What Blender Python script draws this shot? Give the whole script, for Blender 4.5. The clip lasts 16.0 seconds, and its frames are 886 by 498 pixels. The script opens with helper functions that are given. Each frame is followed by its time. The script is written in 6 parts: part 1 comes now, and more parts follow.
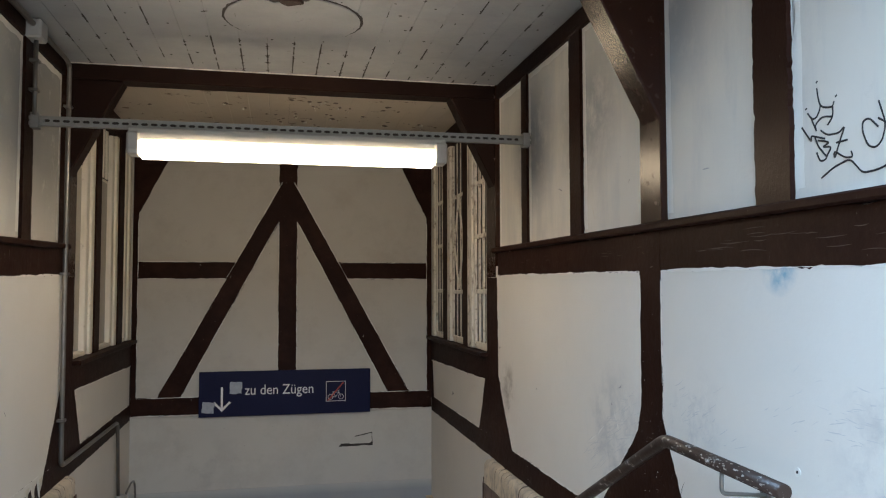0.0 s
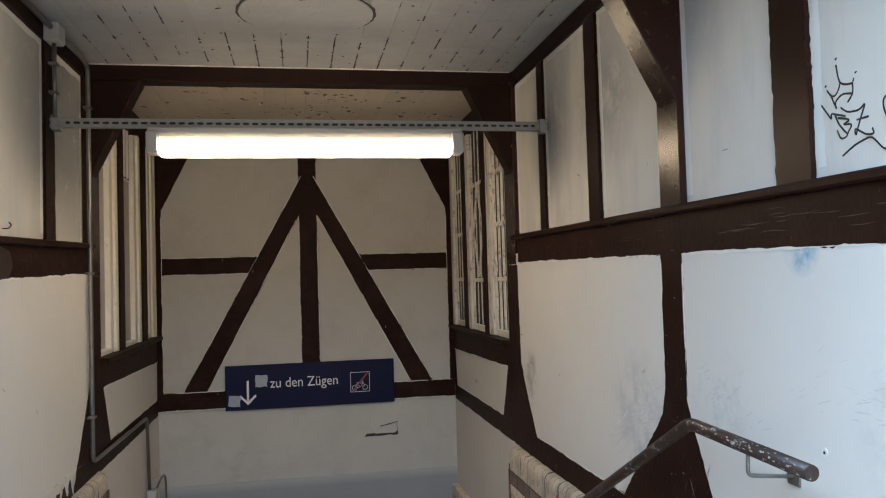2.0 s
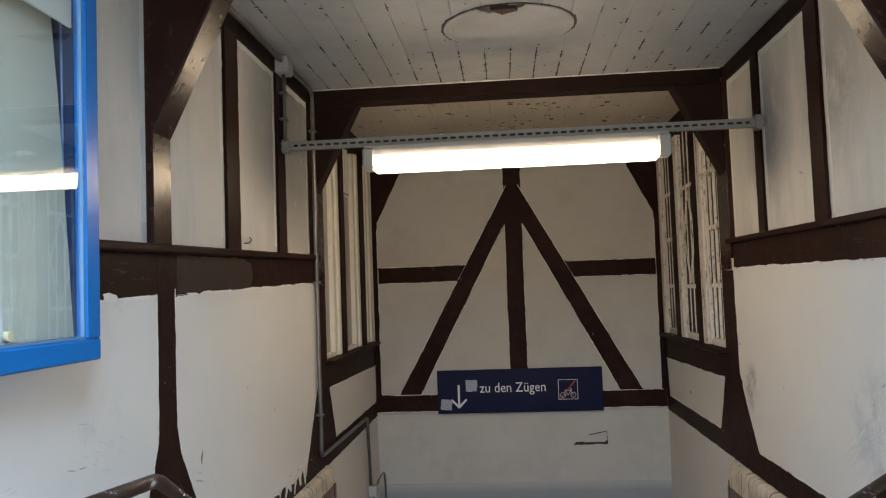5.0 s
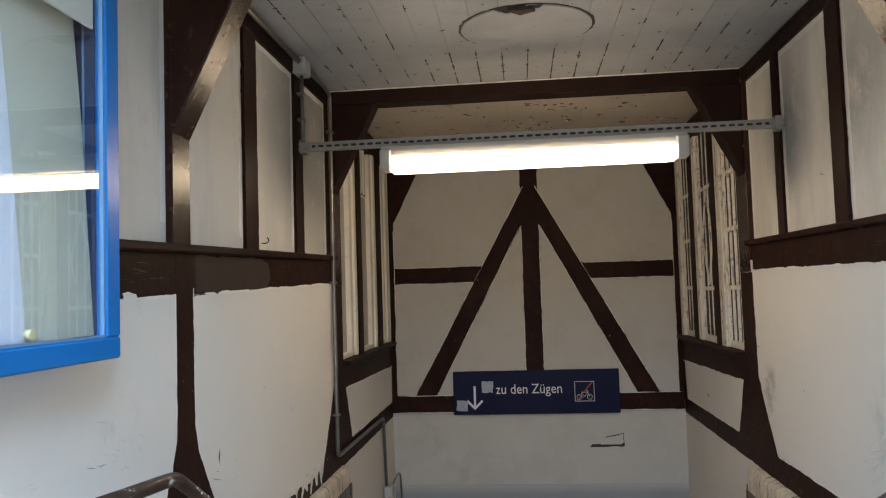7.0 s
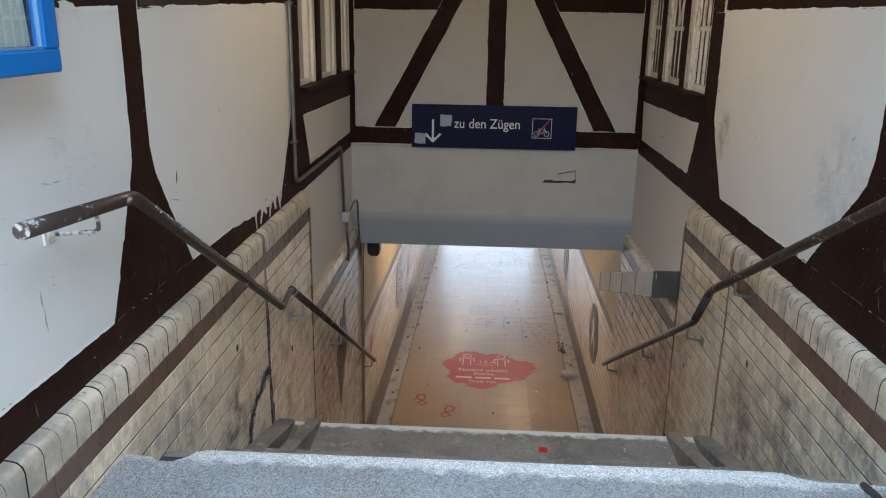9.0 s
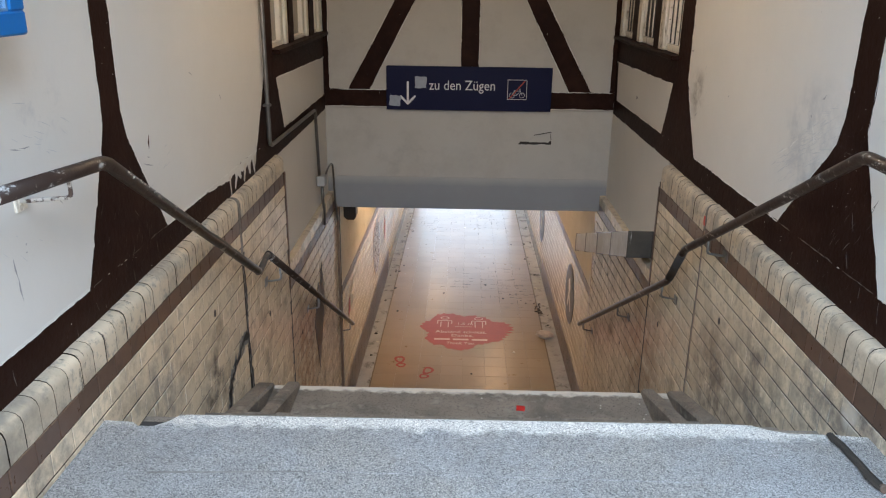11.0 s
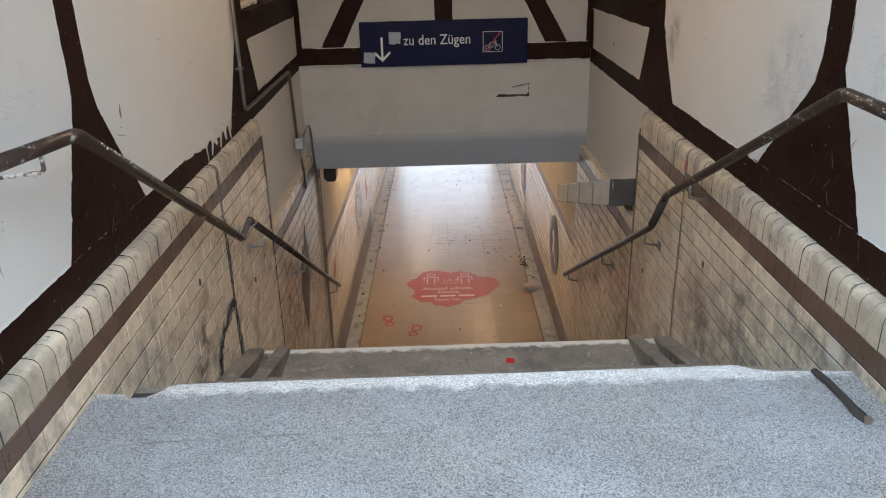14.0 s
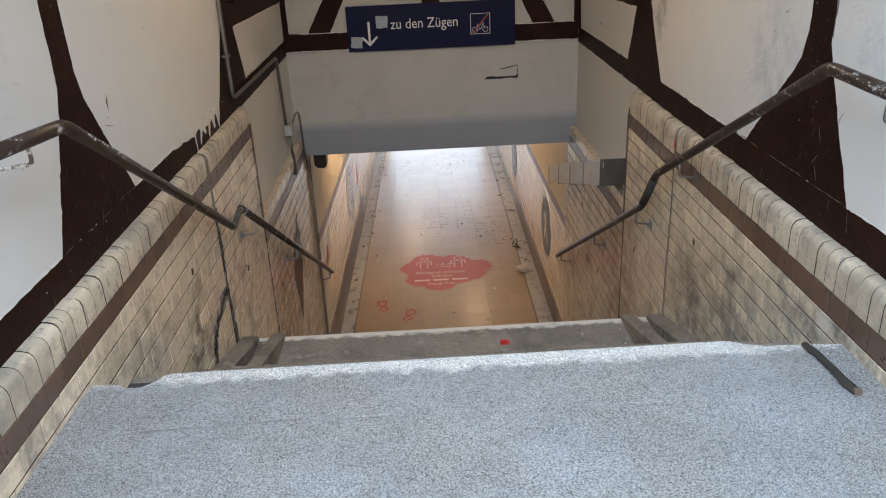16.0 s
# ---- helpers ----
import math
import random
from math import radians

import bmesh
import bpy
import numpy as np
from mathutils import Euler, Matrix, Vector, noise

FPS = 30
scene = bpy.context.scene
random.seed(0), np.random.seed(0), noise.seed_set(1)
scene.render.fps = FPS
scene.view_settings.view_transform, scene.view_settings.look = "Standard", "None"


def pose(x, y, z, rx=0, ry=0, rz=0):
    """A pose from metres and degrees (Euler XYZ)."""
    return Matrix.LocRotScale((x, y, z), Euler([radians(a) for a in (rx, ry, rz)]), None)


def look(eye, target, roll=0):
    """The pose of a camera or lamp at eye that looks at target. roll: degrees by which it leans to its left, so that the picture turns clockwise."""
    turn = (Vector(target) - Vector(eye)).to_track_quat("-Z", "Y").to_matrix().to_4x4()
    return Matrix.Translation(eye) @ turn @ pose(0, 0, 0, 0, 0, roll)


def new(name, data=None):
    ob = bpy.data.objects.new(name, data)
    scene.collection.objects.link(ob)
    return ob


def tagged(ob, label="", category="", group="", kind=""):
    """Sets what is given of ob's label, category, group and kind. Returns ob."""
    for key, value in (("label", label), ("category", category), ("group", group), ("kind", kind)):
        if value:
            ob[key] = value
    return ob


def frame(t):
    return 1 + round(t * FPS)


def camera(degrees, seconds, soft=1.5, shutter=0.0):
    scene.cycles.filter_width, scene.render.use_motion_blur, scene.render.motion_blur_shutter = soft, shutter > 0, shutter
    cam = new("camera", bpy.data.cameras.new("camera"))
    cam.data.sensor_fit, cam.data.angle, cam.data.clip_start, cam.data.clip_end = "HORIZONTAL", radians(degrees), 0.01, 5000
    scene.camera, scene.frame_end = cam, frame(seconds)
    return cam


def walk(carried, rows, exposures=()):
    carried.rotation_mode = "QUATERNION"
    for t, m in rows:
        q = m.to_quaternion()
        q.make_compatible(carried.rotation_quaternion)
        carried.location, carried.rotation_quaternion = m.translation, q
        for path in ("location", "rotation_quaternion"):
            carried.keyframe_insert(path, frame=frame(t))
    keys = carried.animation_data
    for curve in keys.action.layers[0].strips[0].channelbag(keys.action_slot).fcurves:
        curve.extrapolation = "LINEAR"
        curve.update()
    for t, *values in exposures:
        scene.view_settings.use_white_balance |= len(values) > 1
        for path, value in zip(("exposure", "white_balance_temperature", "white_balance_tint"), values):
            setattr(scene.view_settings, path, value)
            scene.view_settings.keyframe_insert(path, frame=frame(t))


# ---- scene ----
cam = camera(59.59, 16.0, soft=1.15)
walk(cam, [
    (0, look((-0.093, 0.173, 1.335), (0.3267, 2.1255, 1.4355), -0.10)),
    (0.5, look((-0.094, 0.173, 1.336), (0.3409, 2.1228, 1.4337), -0.02)),
    (1, look((-0.091, 0.171, 1.338), (0.3505, 2.1196, 1.4340), -0.21)),
    (1.5, look((-0.090, 0.171, 1.339), (0.3183, 2.1263, 1.4322), -0.91)),
    (2, look((-0.093, 0.166, 1.339), (0.2766, 2.1306, 1.4104), -1.69)),
    (2.5, look((-0.091, 0.162, 1.338), (0.2187, 2.1364, 1.3985), -2.19)),
    (3, look((-0.091, 0.155, 1.336), (0.0690, 2.1473, 1.4116), -2.29)),
    (3.5, look((-0.096, 0.148, 1.338), (-0.0929, 2.1466, 1.4238), -2.42)),
    (4, look((-0.094, 0.123, 1.343), (-0.1654, 2.1194, 1.4373), -2.48)),
    (4.5, look((-0.093, 0.139, 1.341), (-0.2132, 2.1324, 1.4436), -2.27)),
    (7, look((-0.096, 0.140, 1.339), (-0.2930, 2.1276, 1.4499), -1.80)),
    (7.5, look((-0.099, 0.157, 1.336), (-0.3006, 2.1439, 1.2363), -1.60)),
    (8, look((-0.103, 0.167, 1.329), (-0.2852, 2.1348, 1.0220), 0.31)),
    (8.5, look((-0.108, 0.176, 1.329), (-0.2512, 2.1132, 0.8540), 0.57)),
    (9, look((-0.104, 0.171, 1.329), (-0.1954, 2.0877, 0.7640), 0.94)),
    (9.5, look((-0.104, 0.161, 1.329), (-0.1642, 2.0686, 0.7324), 1.15)),
    (10, look((-0.104, 0.160, 1.330), (-0.1466, 2.0623, 0.7127), 1.20)),
    (12.5, look((-0.103, 0.165, 1.328), (-0.1067, 2.0338, 0.6165), -0.02)),
    (13, look((-0.102, 0.167, 1.327), (-0.0969, 2.0281, 0.5955), -0.48)),
    (13.5, look((-0.103, 0.168, 1.324), (-0.0930, 2.0229, 0.5776), -1.05)),
    (14, look((-0.104, 0.169, 1.326), (-0.0916, 2.0195, 0.5675), -1.59)),
    (14.5, look((-0.103, 0.159, 1.327), (-0.0890, 2.0078, 0.5626), -2.03)),
    (15, look((-0.101, 0.159, 1.327), (-0.0838, 2.0022, 0.5514), -2.35)),
    (15.5, look((-0.101, 0.159, 1.326), (-0.0783, 1.9988, 0.5415), -2.52)),
    (16, look((-0.100, 0.161, 1.326), (-0.0709, 1.9947, 0.5295), -2.72)),
], exposures=[(0, -0.10, 6300, 10), (2.5, 0, 6450, 11), (4.5, 0, 6450, 11), (7, 0, 6450, 11), (8, -0.19, 6200, 10), (9, -0.08, 6280, 11), (10, 0.09, 6600, 13), (12.5, 0.03, 6800, 14), (16, 0.03, 6950, 15)])

# ---- light ----
world = bpy.data.worlds.new("sky")
scene.world = world
world.use_nodes = True
wn = world.node_tree.nodes
sky = wn.new("ShaderNodeTexSky")
sky.sky_type = "NISHITA"
sky.sun_disc = False
sky.sun_elevation = radians(42)
sky.sun_rotation = radians(150)
world.node_tree.links.new(sky.outputs["Color"], wn["Background"].inputs["Color"])
wn["Background"].inputs["Strength"].default_value = 0.10
scene.view_settings.exposure = 0.0


def lamp(name, kind, m, energy, colour, size=None, angle=None):
    data = bpy.data.lights.new(name, kind)
    data.energy, data.color = energy, colour
    if size:
        data.shape, data.size, data.size_y = "RECTANGLE", size[0], size[1]
    if angle is not None:
        data.angle = radians(angle)
    ob = new(name, data)
    ob.matrix_world = m
    return ob


lamp("sun", "SUN", look((0, 0, 20), (4, -7, 10)), 1.0, (1, 0.96, 0.9), angle=12)
# the sky over the forecourt, falling in through the open entrance, and daylight from the stairs at the tunnel's far end
lamp("entrance_daylight", "AREA", look((-0.35, -1.2, 4.1), (0.08, 2.1, 0.6)), 705, (0.475, 0.715, 1.0), (4.5, 2.6))
# added lamp for light off the sunlit forecourt, low through the same opening
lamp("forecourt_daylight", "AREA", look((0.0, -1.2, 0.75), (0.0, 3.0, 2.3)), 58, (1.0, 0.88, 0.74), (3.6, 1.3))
lamp("far_stair_daylight", "AREA", look((0.13, 17.9, -1.98), (0.1, 11, -2.2)), 74, (0.60, 0.80, 1.0), (2.2, 2.1))

# ---- materials ----
def material(name, a, b, scale=3.0, rough=0.6, rough2=None, grain=60.0, bump=0.15, spread=0.5, metal=0.0,
             stain=None, stain_scale=2.0, stain_at=0.62, stain_soft=0.06, speck=None, speck_scale=220.0, speck_at=0.66, speck_soft=0.03,
             vary=0.0, spec=0.5, marks=(), seams=0.0, band=None, stretch=(1, 1, 1), coat=0.0, extra=(), grains=None, fade=None):
    """A surface of two mingling colours with grain, stains and specks, in world metres."""
    m = bpy.data.materials.new(name)
    m.use_nodes = True
    nt = m.node_tree
    bsdf = nt.nodes["Principled BSDF"]

    def node(kind, **values):
        n = nt.nodes.new(kind)
        for key, value in values.items():
            n.inputs[key].default_value = value
        return n

    geo = nt.nodes.new("ShaderNodeNewGeometry")
    mapping = node("ShaderNodeMapping", Scale=stretch)
    nt.links.new(geo.outputs["Position"], mapping.inputs["Vector"])

    def cloud(s, detail=5.0, roughness=0.6, pull=None):
        n = node("ShaderNodeTexNoise", Scale=s, Detail=detail, Roughness=roughness)
        if pull:
            own = node("ShaderNodeMapping", Scale=pull)
            nt.links.new(geo.outputs["Position"], own.inputs["Vector"])
        nt.links.new((own if pull else mapping).outputs["Vector"], n.inputs["Vector"])
        return n.outputs["Fac"]

    def step(socket, at, soft):
        n = node("ShaderNodeMapRange")
        n.inputs["From Min"].default_value, n.inputs["From Max"].default_value = at - soft, at + soft
        nt.links.new(socket, n.inputs["Value"])
        return n.outputs["Result"]

    def mix(fac, c1, c2):
        n = nt.nodes.new("ShaderNodeMix")
        n.data_type = "RGBA"
        for socket, value in ((n.inputs["Factor"], fac), (n.inputs["A"], c1), (n.inputs["B"], c2)):
            if isinstance(value, (tuple, float)):
                socket.default_value = (*value, 1) if isinstance(value, tuple) else value
            else:
                nt.links.new(value, socket)
        return n.outputs["Result"]

    colour = mix(step(cloud(scale), 0.5, spread * 0.5), a, b)
    if speck:
        colour = mix(step(cloud(speck_scale, 3.0, 0.75), speck_at, speck_soft), colour, speck)
    if stain:
        colour = mix(step(cloud(stain_scale, 8.0, 0.68), stain_at, stain_soft), colour, stain)
    for tint, size, at, soft, pull in extra:
        colour = mix(step(cloud(size, 7.0, 0.7, pull), at, soft), colour, tint)
    if vary:
        info = nt.nodes.new("ShaderNodeObjectInfo")
        r = node("ShaderNodeMapRange")
        r.inputs["To Min"].default_value, r.inputs["To Max"].default_value = 1 - vary, 1 + vary
        both = nt.nodes.new("ShaderNodeMath")
        both.operation = "ADD"
        nt.links.new(info.outputs["Random"], both.inputs[0])
        nt.links.new(geo.outputs["Random Per Island"], both.inputs[1])
        half = nt.nodes.new("ShaderNodeMath")
        half.operation = "FRACT"
        nt.links.new(both.outputs["Value"], half.inputs[0])
        nt.links.new(half.outputs["Value"], r.inputs["Value"])
        h = node("ShaderNodeHueSaturation")
        nt.links.new(r.outputs["Result"], h.inputs["Value"])
        nt.links.new(colour, h.inputs["Color"])
        colour = h.outputs["Color"]
    if seams or band or fade:
        split = nt.nodes.new("ShaderNodeSeparateXYZ")
        nt.links.new(geo.outputs["Position"], split.inputs["Vector"])

    def calc(operation, a, b=0.0):
        n = nt.nodes.new("ShaderNodeMath")
        n.operation = operation
        for socket, value in zip(n.inputs, (a, b)):
            if isinstance(value, float):
                socket.default_value = value
            else:
                nt.links.new(value, socket)
        return n.outputs["Value"]

    if seams:
        # dirt that gathers in dashes along the joints of the boards
        across = calc("ABSOLUTE", calc("SUBTRACT", calc("FRACT", calc("DIVIDE", calc("ADD", split.outputs["X"], 1.4165), seams)), 0.5))
        dirt = calc("MULTIPLY", step(across, 0.482, 0.014), step(cloud(10.0, 7.0, 0.75), 0.61, 0.04))
        colour = mix(dirt, colour, (0.05, 0.04, 0.03))
    if band:
        at, soft, tint = band
        # beyond this Y the colour goes over to the tint, with an uneven border
        worn = step(calc("ADD", split.outputs["Y"], calc("MULTIPLY", calc("SUBTRACT", cloud(14.0), 0.5), 0.12)), at, soft)
        colour = mix(worn, colour, tint)
    if fade:
        at, soft, tint = fade
        over = step(calc("ADD", split.outputs["Z"], calc("MULTIPLY", calc("SUBTRACT", cloud(9.0), 0.5), 0.03)), at, soft)
        colour = mix(over, colour, tint)
    if grains:
        # single crystals of light and dark minerals
        cell = node("ShaderNodeTexVoronoi", Scale=grains)
        nt.links.new(geo.outputs["Position"], cell.inputs["Vector"])
        tone = nt.nodes.new("ShaderNodeSeparateColor")
        nt.links.new(cell.outputs["Color"], tone.inputs["Color"])
        ramp = nt.nodes.new("ShaderNodeValToRGB")
        ramp.color_ramp.interpolation = "CONSTANT"
        for k, (at, grey) in enumerate(((0.0, 0.22), (0.13, 0.66), (0.40, 0.98), (0.68, 1.2), (0.92, 1.55))):
            e = ramp.color_ramp.elements[k] if k < 2 else ramp.color_ramp.elements.new(at)
            e.position, e.color = at, (grey, grey * 0.985, grey * 0.97, 1)
        nt.links.new(tone.outputs["Red"], ramp.inputs["Fac"])
        n = nt.nodes.new("ShaderNodeMix")
        n.data_type, n.blend_type = "RGBA", "MULTIPLY"
        n.inputs["Factor"].default_value = 1.0
        nt.links.new(colour, n.inputs["A"])
        nt.links.new(ramp.outputs["Color"], n.inputs["B"])
        colour = n.outputs["Result"]
    for centre, radius, tint, at in marks:
        away = nt.nodes.new("ShaderNodeVectorMath")
        away.operation = "DISTANCE"
        away.inputs[1].default_value = centre
        nt.links.new(geo.outputs["Position"], away.inputs[0])
        near = node("ShaderNodeMapRange")
        near.inputs["From Min"].default_value, near.inputs["From Max"].default_value = radius, radius * 0.3
        nt.links.new(away.outputs["Value"], near.inputs["Value"])
        both = nt.nodes.new("ShaderNodeMath")
        both.operation = "MULTIPLY"
        nt.links.new(near.outputs["Result"], both.inputs[0])
        nt.links.new(step(cloud(9.0, 8.0, 0.7), at, 0.12), both.inputs[1])
        colour = mix(both.outputs["Value"], colour, tint)
    nt.links.new(colour, bsdf.inputs["Base Color"])
    bsdf.inputs["Specular IOR Level"].default_value = spec
    r = node("ShaderNodeMapRange")
    r.inputs["To Min"].default_value = rough
    r.inputs["To Max"].default_value = rough2 if rough2 is not None else min(1, rough + 0.15)
    nt.links.new(cloud(scale * 4), r.inputs["Value"])
    nt.links.new(r.outputs["Result"], bsdf.inputs["Roughness"])
    bsdf.inputs["Metallic"].default_value = metal
    bsdf.inputs["Coat Weight"].default_value = coat
    if bump:
        n = node("ShaderNodeBump", Strength=bump, Distance=0.004)
        nt.links.new(cloud(grain, 4.0), n.inputs["Height"])
        nt.links.new(n.outputs["Normal"], bsdf.inputs["Normal"])
    return m


def plain(name, colour, rough=0.5, metal=0.0, glow=0.0):
    m = bpy.data.materials.new(name)
    m.use_nodes = True
    p = m.node_tree.nodes["Principled BSDF"].inputs
    p["Base Color"].default_value, p["Roughness"].default_value, p["Metallic"].default_value = (*colour, 1), rough, metal
    if glow:
        p["Emission Color"].default_value, p["Emission Strength"].default_value = (*colour, 1), glow
    return m


PLASTER = material("plaster", (0.72, 0.69, 0.635), (0.66, 0.632, 0.58), 1.3, 0.72, 0.9, 45, 0.22,
                   stain=(0.40, 0.39, 0.37), stain_scale=1.7, stain_at=0.73, stain_soft=0.07, speck=(0.25, 0.2, 0.16), speck_scale=26, speck_at=0.765,
                   marks=(((1.25, 3.12, 0.72), 0.34, (0.46, 0.455, 0.45), 0.57), ((1.25, 2.50, 0.90), 0.20, (0.50, 0.49, 0.485), 0.58), ((1.25, 2.05, 1.395), 0.09, (0.10, 0.30, 0.44), 0.46),
                          ((-1.25, 2.25, 0.95), 0.2, (0.52, 0.51, 0.50), 0.64), ((1.25, 1.55, 0.95), 0.35, (0.48, 0.47, 0.46), 0.58), ((1.25, 4.6, 0.75), 0.16, (0.3, 0.27, 0.23), 0.56)))
# the marks grey the upper panels in soft patches up towards the ceiling
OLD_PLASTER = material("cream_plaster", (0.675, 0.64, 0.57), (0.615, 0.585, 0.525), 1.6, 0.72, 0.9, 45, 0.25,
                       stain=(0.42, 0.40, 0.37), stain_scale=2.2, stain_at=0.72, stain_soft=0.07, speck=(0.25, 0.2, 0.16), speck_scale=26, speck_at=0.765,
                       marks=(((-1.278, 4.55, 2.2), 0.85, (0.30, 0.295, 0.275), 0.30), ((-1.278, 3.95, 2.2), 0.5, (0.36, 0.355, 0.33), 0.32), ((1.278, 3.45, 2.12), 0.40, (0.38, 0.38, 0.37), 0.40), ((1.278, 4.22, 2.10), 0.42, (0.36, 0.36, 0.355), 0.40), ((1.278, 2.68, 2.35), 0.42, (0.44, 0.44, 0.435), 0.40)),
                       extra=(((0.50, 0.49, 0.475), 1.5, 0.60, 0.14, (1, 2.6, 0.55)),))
# darker copy of the plaster, takes down the light on the end wall
END_PLASTER = material("toned_down_plaster", (0.54, 0.51, 0.455), (0.485, 0.46, 0.41), 1.3, 0.72, 0.9, 45, 0.22,
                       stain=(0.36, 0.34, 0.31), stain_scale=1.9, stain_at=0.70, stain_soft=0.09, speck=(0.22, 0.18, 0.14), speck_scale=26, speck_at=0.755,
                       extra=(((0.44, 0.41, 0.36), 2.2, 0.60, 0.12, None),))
TIMBER = material("brown_paint", (0.0175, 0.0066, 0.0046), (0.025, 0.0102, 0.0070), 6, 0.40, 0.60, 45, 0.35, spec=0.07,
                  extra=(((0.034, 0.0145, 0.0095), 2.6, 0.56, 0.10, None), ((0.30, 0.27, 0.23), 10.0, 0.69, 0.012, (2, 4, 0.5)), ((0.24, 0.2, 0.17), 12.0, 0.70, 0.012, (2, 0.4, 4))),
                  stain=(0.12, 0.09, 0.075), stain_scale=7, stain_at=0.72, stain_soft=0.04, speck=(0.22, 0.19, 0.16), speck_scale=60, speck_at=0.75)
GLOSSY = material("glossy_brown_paint", (0.0195, 0.0070, 0.0042), (0.030, 0.0115, 0.0068), 6, 0.20, 0.32, 70, 0.20, spec=0.24,
                  extra=(((0.26, 0.22, 0.18), 14.0, 0.71, 0.012, (2, 3, 0.6)),))
BEAM = material("blackened_brown_paint", (0.0135, 0.0067, 0.0052), (0.0200, 0.0102, 0.0078), 6, 0.42, 0.6, 60, 0.3, spec=0.09, speck=(0.16, 0.14, 0.12), speck_scale=60, speck_at=0.76)
STUD = material("satin_brown_paint", (0.0185, 0.0070, 0.0046), (0.027, 0.0108, 0.0070), 6, 0.28, 0.44, 90, 0.25, spec=0.10, extra=(((0.26, 0.22, 0.18), 14.0, 0.72, 0.012, (2, 3, 0.6)),))
DUSTY = material("dusty_scratch", (0.22, 0.18, 0.15), (0.12, 0.09, 0.075), 30, 0.8)
DUSTY_SEAM = material("dusty_seam", (0.15, 0.125, 0.105), (0.07, 0.05, 0.04), 30, 0.8)
FRESH = material("fresh_white_paint", (0.78, 0.76, 0.71), (0.70, 0.68, 0.62), 12, 0.6, 0.8)
GREYED = material("greyed_cream_paint", (0.51, 0.475, 0.41), (0.45, 0.415, 0.35), 4, 0.5, 0.75, 70, 0.25, stain=(0.30, 0.26, 0.21), stain_scale=6, stain_at=0.70)
CREAM = material("cream_paint", (0.66, 0.61, 0.52), (0.58, 0.53, 0.44), 4, 0.5, 0.75, 70, 0.25,
                 stain=(0.3, 0.24, 0.18), stain_scale=9, stain_at=0.68)
OLDWHITE = material("old_white_paint", (0.84, 0.79, 0.68), (0.72, 0.66, 0.55), 9, 0.45, 0.75, 80, 0.4,
                    stain=(0.24, 0.18, 0.12), stain_scale=14, stain_at=0.62, extra=(((0.30, 0.23, 0.16), 9.0, 0.60, 0.05, (3, 3, 0.5)), ((0.08, 0.06, 0.045), 26.0, 0.69, 0.02, (1, 1, 0.6))))
PALE_FRAME = material("cream_white_paint", (0.84, 0.79, 0.68), (0.75, 0.69, 0.58), 9, 0.45, 0.75, 80, 0.3, stain=(0.30, 0.24, 0.17), stain_scale=14, stain_at=0.70)
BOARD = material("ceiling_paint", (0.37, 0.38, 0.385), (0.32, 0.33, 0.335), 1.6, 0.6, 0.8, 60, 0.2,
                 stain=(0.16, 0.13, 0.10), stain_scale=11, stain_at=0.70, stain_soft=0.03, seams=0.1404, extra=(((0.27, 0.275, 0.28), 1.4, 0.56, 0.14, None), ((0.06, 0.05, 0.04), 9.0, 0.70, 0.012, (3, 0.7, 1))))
BOARD_OLD = material("stained_ceiling_paint", (0.62, 0.54, 0.43), (0.55, 0.47, 0.37), 2.2, 0.6, 0.8, 60, 0.25,
                     stain=(0.22, 0.16, 0.11), stain_scale=9, stain_at=0.64, stain_soft=0.02, extra=(((0.10, 0.07, 0.05), 14.0, 0.69, 0.015, None), ((0.70, 0.64, 0.54), 10.0, 0.69, 0.02, (1, 0.5, 1))))
DARK = material("dark_gap", (0.03, 0.026, 0.022), (0.05, 0.04, 0.035), 8, 0.8)
TILE = material("cream_tile", (0.80, 0.66, 0.475), (0.72, 0.585, 0.415), 5, 0.10, 0.34, 30, 0.06, vary=0.10,
                marks=(((1.2, 3.12, -0.30), 0.42, (0.24, 0.205, 0.17), 0.50), ((1.2, 3.6, -0.58), 0.45, (0.26, 0.21, 0.165), 0.46), ((1.2, 2.62, -0.07), 0.34, (0.26, 0.23, 0.20), 0.52), ((-1.2, 3.35, -0.46), 0.30, (0.17, 0.145, 0.12), 0.53), ((-1.2, 2.75, -0.14), 0.3, (0.30, 0.26, 0.22), 0.54),
                       ((1.2, 2.2, 0.15), 0.62, (0.2, 0.175, 0.15), 0.47), ((-1.2, 1.9, 0.2), 0.4, (0.22, 0.2, 0.17), 0.54), ((1.2, 2.4, 0.0), 0.07, (0.74, 0.69, 0.60), 0.50), ((-1.2, 5.4, -1.35), 0.75, (0.42, 0.285, 0.19), 0.44), ((1.2, 5.0, -1.15), 0.7, (0.46, 0.32, 0.215), 0.46)),
                stain=(0.24, 0.19, 0.14), stain_scale=3.4, stain_at=0.66, stain_soft=0.12,
                extra=(((0.45, 0.38, 0.295), 17.0, 0.60, 0.10, None), ((0.24, 0.20, 0.16), 5.0, 0.67, 0.05, (1, 3.0, 0.5)), ((0.07, 0.055, 0.045), 38.0, 0.735, 0.02, None), ((0.72, 0.67, 0.58), 24.0, 0.735, 0.03, None)))
